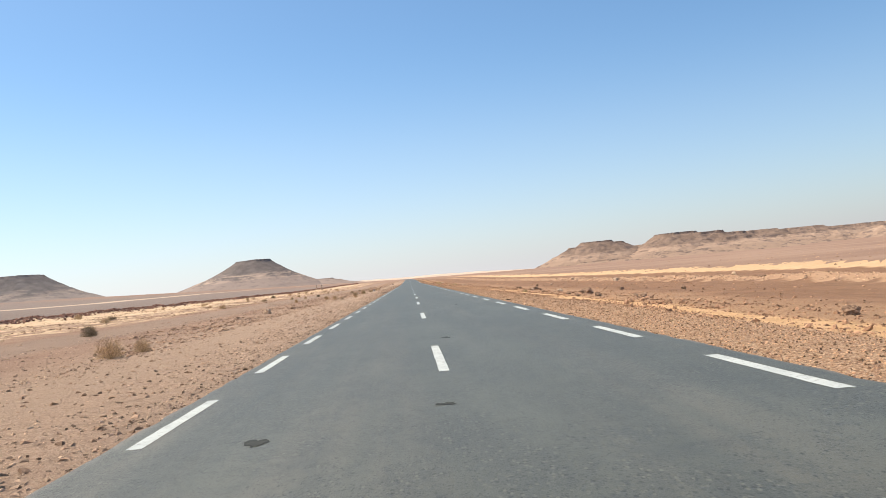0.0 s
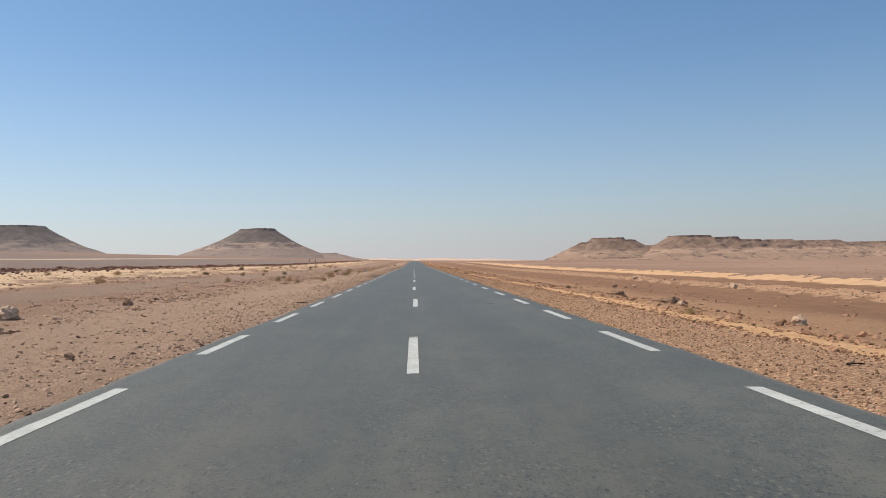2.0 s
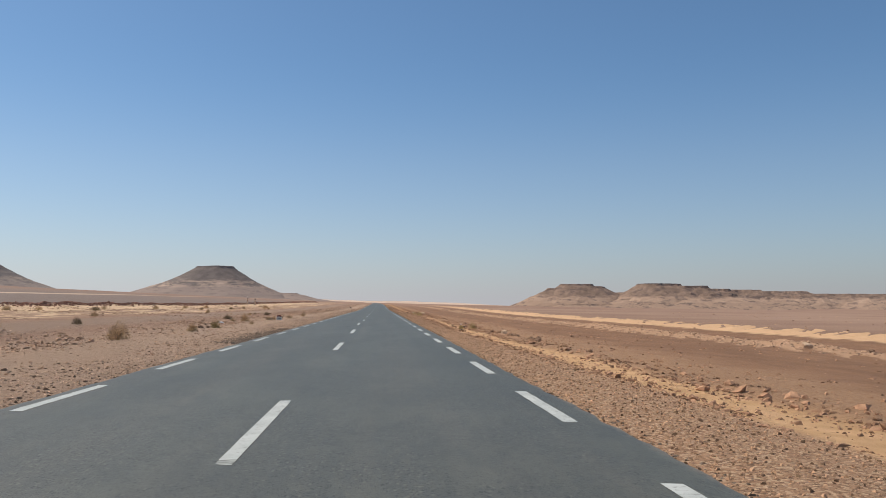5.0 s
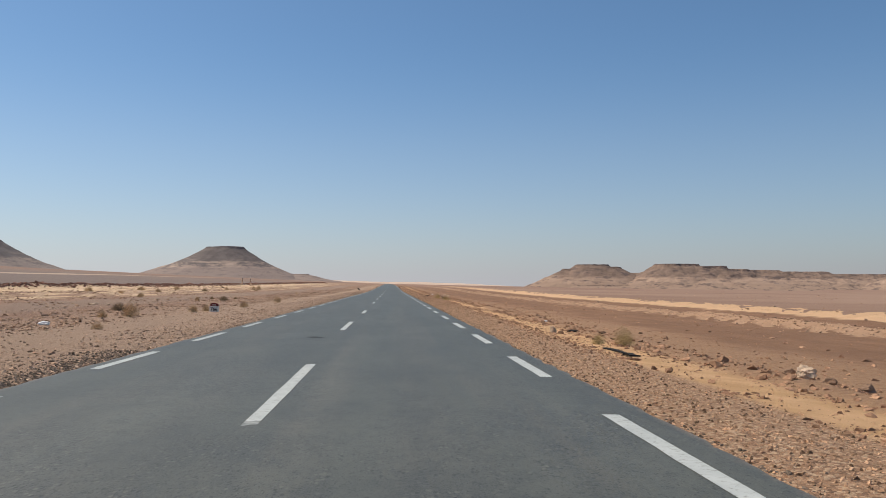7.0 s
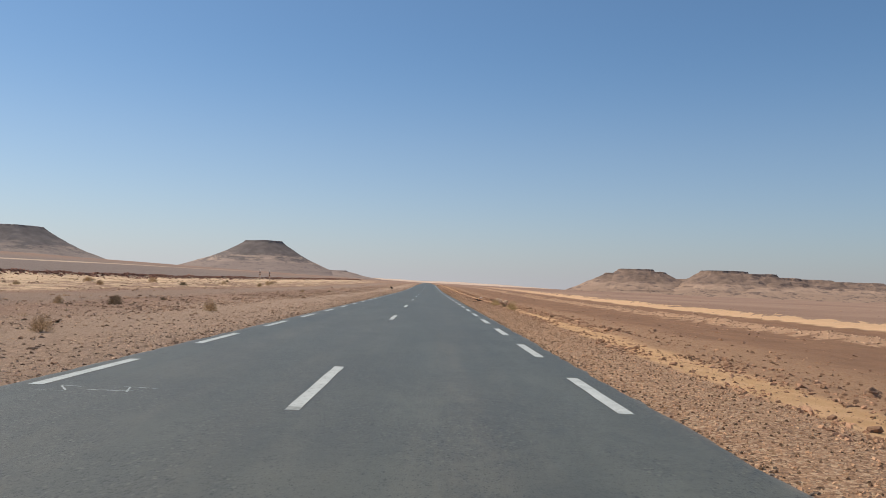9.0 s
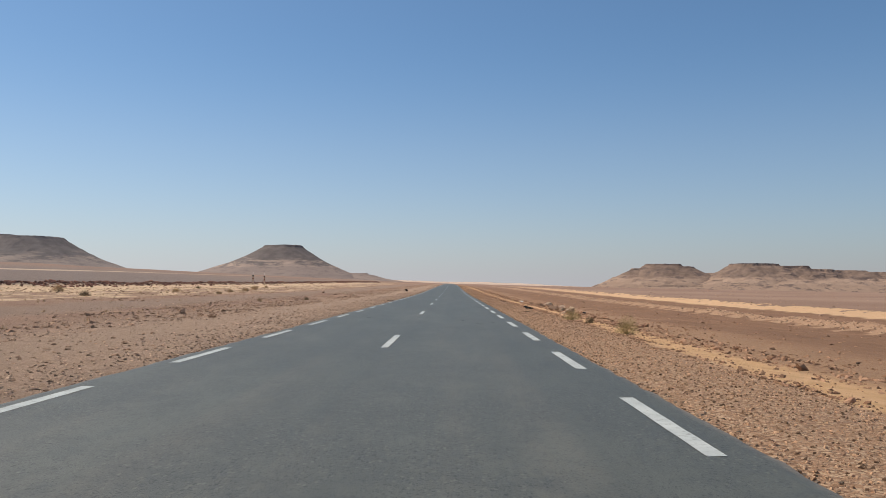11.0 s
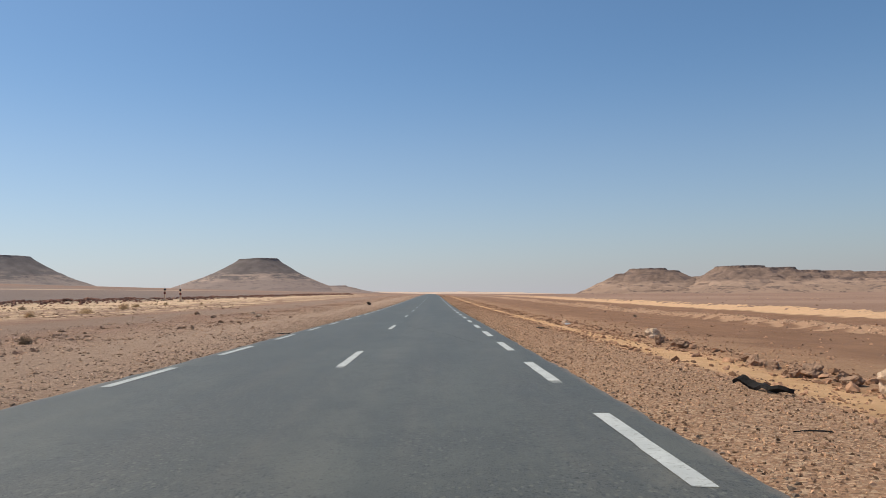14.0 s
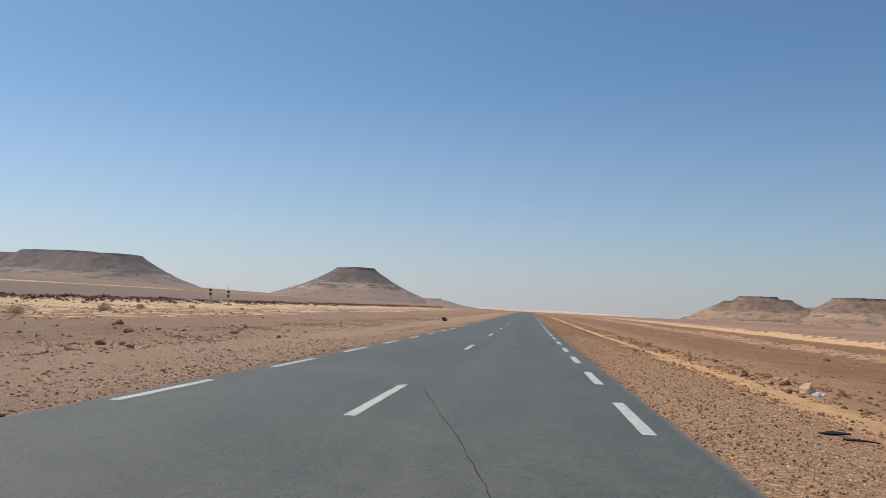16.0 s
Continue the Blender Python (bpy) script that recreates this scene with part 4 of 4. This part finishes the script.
SHRUBS_ROAD_START = ((-8.9, 22.8, 0.9, 0), (-8.7, 24.9, 0.63, 0), (-16, 39.5, 0.91, 1), (7.96, 58.1, 0.4, 0), (-8.3, 92.5, 0.42, 0), (-14, 96, 0.56, 0), (-9.5, 96.6, 0.6, 0), (-10.6, 98, 0.63, 0), (-7.1, 98.5, 0.5, 0), (-11.8, 108, 0.49, 0), (-8.2, 113.9, 0.9, 0), (-18, 120, 0.63, 0), (-16.3, 122.3, 0.5, 0), (-7.7, 123.4, 0.6, 0), (-15.1, 129, 0.6, 1), (-7.9, 129.9, 0.62, 2), (6.45, 133.8, 0.41, 0), (7.2, 134.1, 0.6, 0))
SHRUBS_ROAD_END = ((-7.1, 137.7, 0.36, 0), (-9.8, 145.8, 0.45, 0), (-9, 146.6, 0.78, 0), (-11.4, 152.5, 0.7, 1), (-8.05, 152.8, 0.52, 0), (-7.75, 154.1, 0.42, 0), (-7.2, 161.2, 0.58, 0), (-13.1, 174.8, 0.45, 0), (-7.2, 174.9, 0.6, 0), (-11.45, 176.2, 0.67, 1), (-18.8, 180, 0.6, 0), (-13.6, 182, 0.37, 1), (-12.1, 184.1, 0.35, 1), (7.05, 197.87, 0.83, 0), (7.28, 206.0, 0.42, 1), (6.74, 207.6, 0.85, 0), (-12, 228, 0.42, 0), (-10.2, 236, 0.42, 1))
far_shrubs = [(float(rng.uniform(-35, -20)), 66.0 + 8.6 * i + float(rng.uniform(-4, 4)), float(rng.uniform(0.55, 1.15)), int(i % 6 == 1)) for i in range(30)]
for k, (x, y, s, dark) in enumerate(SHRUBS_ROAD_START + SHRUBS_ROAD_END + tuple(far_shrubs)):
    ob = new("shrub", (wispy_bushes if x > 0 and not dark else (straw_bushes, dark_bushes, olive_bushes)[dark])[k % 2])
    ob.location, ob.rotation_euler, ob.scale = (x, y, float(ground_z(x, y))), (0, 0, 1.7 * k), (s, s, s * (0.95 + 0.1 * (k % 3)) * (0.7 if x < -19 else 1.0))
    tagged(ob, ("dry straw-coloured desert shrub on stony ground", "grey-brown rounded desert shrub on stony ground", "olive-green desert shrub among brown stones")[dark], "shrub", "desert shrubs")


def straw_field(name, n, box, seed, label):
    """Tufts of dead grass, a few bent blades each."""
    r = np.random.default_rng(seed)
    x, y = r.uniform(box[0], box[1], n), r.uniform(box[2], box[3], n)
    keep = vnoise(x, y, 11, seed) + 0.4 * vnoise(x, y, 3, seed + 1) > -0.1
    x, y = x[keep], y[keep]
    z, blades = ground_z(x, y), 9
    m = len(x) * blades
    cx, cy, cz = (np.repeat(q, blades) for q in (x, y, z))
    h = np.repeat(r.uniform(0.05, 0.16, len(x)), blades) * r.uniform(0.6, 1.1, m)
    a = r.uniform(0, 2 * np.pi, m)
    lean = r.uniform(0.2, 0.9, m) * h
    bx, by = cx + r.normal(0, 0.06, m), cy + r.normal(0, 0.06, m)
    px, py = -np.sin(a) * 0.012, np.cos(a) * 0.012
    v = np.stack([np.stack([bx - px, by - py, cz - 0.02], -1), np.stack([bx + px, by + py, cz - 0.02], -1), np.stack([bx + np.cos(a) * lean, by + np.sin(a) * lean, cz + h], -1)], 1)
    f = np.arange(3 * m).reshape(-1, 3)
    return tagged(new(name, mesh_of(name, v.reshape(-1, 3), f, M_STRAW)), label, "grass", kind="stuff")


straw_field("dry_grass", 1500, (-37, -20, 20, 420), 41, "dead yellow grass on the sandy strip")
straw_field("dry_grass", 110, (-20, -9, 70, 300), 43, "thin tufts of dead grass among stones")


# ---- kilometre stone ----
def bar_text(name, body, size, parent, place, material):
    cu = bpy.data.curves.new(name, "FONT")
    cu.body, cu.size, cu.extrude, cu.offset, cu.align_x = body, size, 0.003, 0.006, "CENTER"
    tmp = new(name + "_curve", cu)
    me = bpy.data.meshes.new_from_object(tmp)
    bpy.data.objects.remove(tmp)
    me.materials.append(material)
    ob = new(name, me)
    ob.parent, ob.location, ob.rotation_euler = parent, place, (radians(90), 0, 0)
    return ob


def kilometre_stone(x, y, turn):
    st = empty("kilometre_stone", pose(x, y, float(ground_z(x, y)) - 0.02, 0, 2, turn))
    w, d, h = 0.42, 0.24, 0.29
    bm = bmesh.new()
    bm_box(bm, 0, 0, h / 2, w, d, h, 0.018)
    part("body", bm, M_WHITE, st, "whitewashed stone block")
    bm = bmesh.new()
    n = 20
    front = [(w / 2 * 0.92 * math.cos(math.pi * i / n), 0.16 * math.sin(math.pi * i / n) ** 0.8 if 0 < i < n else 0.0) for i in range(n + 1)]
    a = [bm.verts.new((px, -d / 2 - 0.006, h + pz)) for px, pz in front]
    b = [bm.verts.new((px, d / 2 + 0.006, h + pz)) for px, pz in front]
    bm.faces.new(a[::-1])
    bm.faces.new(b)
    for i in range(n + 1):
        j = (i + 1) % (n + 1)
        bm.faces.new((a[i], a[j], b[j], b[i]))
    bmesh.ops.recalc_face_normals(bm, faces=bm.faces)
    bmesh.ops.bevel(bm, geom=[e for e in bm.edges if len(e.link_faces) == 2 and e.calc_face_angle(0) > 1.0], offset=0.012, segments=2, affect="EDGES")
    cap = part("cap", bm, M_MAROON, st, "rounded dark red cap")
    bar_text("numerals", "766", 0.225, st, (0, -d / 2 - 0.004, 0.065), M_BLACK)
    for px in (-0.05, 0.05):
        bm = bmesh.new()
        bm_box(bm, px, -d / 2 - 0.009, h + 0.06, 0.05, 0.008, 0.055, 0.002)
        part("marking_bar", bm, M_WHITE, cap, "small pale marking on the cap")
    return tagged(st, "white kilometre stone with a dark red cap", "kilometre stone")


kilometre_stone(-7.27, 153.7, 4)


# ---- striped posts ----
def striped_post(x, y, height, lean):
    z = float(ground_z(x, y)) - 0.1
    st = empty("striped_post", pose(x, y, z, 0, lean, 0))
    n = 7
    for i in range(n):
        bm = bmesh.new()
        seg = height / n
        bmesh.ops.create_cone(bm, cap_ends=True, segments=14, radius1=0.15, radius2=0.15, depth=seg, matrix=Matrix.Translation((0, 0, seg * (i + 0.5))))
        part("stripe", bm, M_BLACK if i == 6 else M_MAROON if i in (0, 4) else M_PALE, st)
    bm = bmesh.new()
    bmesh.ops.create_cone(bm, cap_ends=True, segments=8, radius1=0.03, radius2=0.02, depth=0.65, matrix=Matrix.Translation((0, 0, height + 0.31)))
    part("rod", bm, M_WHITE, st, "thin pale rod on top")
    bm = bmesh.new()
    bm_box(bm, 0, 0, 0.12, 0.8, 0.8, 0.3, 0.04)
    part("footing", bm, M_PALE, st, "rough concrete footing")
    return tagged(st, "banded red, white and black marker post", "post", "marker posts")


striped_post(-39.1, 334.6, 1.9, 1)
striped_post(-36.9, 335.3, 2.0, -1)


# ---- litter ----
def tread_strip(x, y, length, width, turn, seed, arch=0.012):
    """A torn strip of tyre tread lying curled on the ground."""
    r = random.Random(seed)
    n, bm, rows = 16, bmesh.new(), []
    for i in range(n + 1):
        u = i / n
        h = arch * math.sin(u * math.pi) * (0.4 + 0.3 * (seed % 3)) + 0.008
        sway, w = 0.035 * length * math.sin(u * 2.6 + seed), width * (0.75 + 0.5 * r.random()) * (0.4 + 0.6 * math.sin(min(1, u * 3 + 0.2) * 1.57))
        roll = 0.15 * math.sin(u * 4 + seed)
        px = (u - 0.5) * length
        rows.append([bm.verts.new((px, sway + s * w / 2, h + s * roll * w / 2 + t)) for s, t in ((-1, 0), (1, 0), (1, 0.008 + 0.1 * width), (-1, 0.008 + 0.1 * width))])
    for a, b in zip(rows, rows[1:]):
        for k in range(4):
            j = (k + 1) % 4
            bm.faces.new((a[k], a[j], b[j], b[k]))
    bm.faces.new(rows[0][::-1])
    bm.faces.new(rows[-1])
    bmesh.ops.recalc_face_normals(bm, faces=bm.faces)
    ob = part("tyre_scrap", bm, M_RUBBER)
    ob.location, ob.rotation_euler = (x, y, float(ground_z(x, y)) + 0.005), (0, 0, radians(turn))
    return tagged(ob, "torn black strip of tyre tread on gravel", "tyre scrap", "tyre scraps")


for k, (x, y, n, w, a) in enumerate(((-8.45, 34.46, 0.9, 0.04, 5), (6.13, 131.1, 1.9, 0.10, -86), (6.2, 130.3, 0.5, 0.2, -80), (5.47, 215.2, 0.46, 0.09, -14), (5.84, 213.65, 0.2, 0.08, 60), (5.27, 219.9, 0.35, 0.02, -15), (6.1, 245.4, 0.4, 0.12, 10), (6.2, 244.8, 0.4, 0.08, -30), (5.75, 45.5, 0.22, 0.06, 0), (4.35, 38.9, 0.35, 0.1, 10), (-3.95, 242.9, 0.5, 0.1, 25), (-4.1, 242.6, 0.35, 0.08, -10), (-4.05, 64.7, 0.5, 0.09, 20))):
    tread_strip(x, y, n, w, a, k)


def twisted_tread(x, y, length, width, turn, seed):
    """A long piece of tread, curled up at one end and twisted along its length."""
    r = random.Random(seed)
    n, bm, rows = 30, bmesh.new(), []
    for i in range(n + 1):
        u = i / n
        lift = 0.035 + 0.10 * math.exp(-((u - 0.06) / 0.09) ** 2) + 0.03 * math.sin(u * 9.0) ** 2
        roll = 0.5 * math.sin(u * 5.2 + 0.4)
        px, py = (u - 0.5) * length, 0.09 * length * math.sin(u * 6.0)
        w = width * (0.55 + 0.45 * math.sin(min(1.0, 1.4 - u) * 1.57)) * r.uniform(0.88, 1.1)
        ring = []
        for side, thick in ((-1, 0), (1, 0), (1, 1), (-1, 1)):
            a, t = side * w / 2, 0.05 * thick
            ring.append(bm.verts.new((px, py + a * math.cos(roll) - t * math.sin(roll), lift + a * math.sin(roll) + t * math.cos(roll))))
        rows.append(ring)
    for a, b in zip(rows, rows[1:]):
        for k in range(4):
            j = (k + 1) % 4
            bm.faces.new((a[k], a[j], b[j], b[k]))
    bm.faces.new(rows[0][::-1])
    bm.faces.new(rows[-1])
    bmesh.ops.recalc_face_normals(bm, faces=bm.faces)
    ob = part("tyre_scrap", bm, M_RUBBER)
    low = min(v.co.z for v in ob.data.vertices)
    ob.location, ob.rotation_euler = (x, y, float(ground_z(x, y)) - low - 0.01), (0, 0, radians(turn))
    return tagged(ob, "twisted black tyre tread curled on the gravel", "tyre scrap", "tyre scraps")


twisted_tread(6.35, 223.65, 0.95, 0.14, -62, 3)


def old_tyre(x, y, tilt):
    bm = bmesh.new()
    n, k, R, r = 28, 10, 0.125, 0.05
    rings = []
    for i in range(n):
        a = 2 * math.pi * i / n
        rings.append([bm.verts.new(((R + r * math.cos(b)) * math.cos(a), (R + r * math.cos(b)) * math.sin(a), r * 1.1 * math.sin(b))) for b in (2 * math.pi * j / k for j in range(k))])
    for i in range(n):
        for j in range(k):
            bm.faces.new((rings[i][j], rings[(i + 1) % n][j], rings[(i + 1) % n][(j + 1) % k], rings[i][(j + 1) % k]))
    ob = part("tyre", bm, M_RUBBER, smooth=True)
    ob.location, ob.rotation_euler = (x, y, float(ground_z(x, y)) + 0.045), (radians(tilt), 0, 0.4)
    return tagged(ob, "old black tyre half sunk beside pale rocks", "tyre")


old_tyre(9.76, 222.9, 8)


def crumpled(name, x, y, s, seed, label, material, flat=0.5):
    bm = bmesh.new()
    bmesh.ops.create_icosphere(bm, subdivisions=3, radius=0.5)
    off = Vector((seed * 3.1, seed * 1.7, 0))
    for v in bm.verts:
        v.co *= 1 + 0.35 * noise.noise(v.co * 3.5 + off) + 0.18 * noise.noise(v.co * 8 + off)
    bm.transform(Matrix.Diagonal((s * 1.4, s * 0.9, s * flat, 1)))
    ob = part(name, bm, material)
    ob.location = (x, y, float(ground_z(x, y)) + s * flat * 0.3)
    return tagged(ob, label, "litter")


crumpled("plastic_bag", 8.5, 252.9, 0.22, 3, "crumpled white plastic bag on sand", M_PLASTIC)
crumpled("plastic_bag", 7.85, 147.8, 0.13, 5, "scrap of white plastic on the sandy berm", M_PLASTIC)
crumpled("plastic_bag", -9.5, 139.9, 0.26, 7, "torn white plastic sack among brown stones", M_PLASTIC, 0.6)
# a black lump stands in for a few dark stones
crumpled("dark_lump", 7.3, 140.3, 0.28, 8, "black lump for dark stones on the sandy berm", M_RUBBER, 0.3)
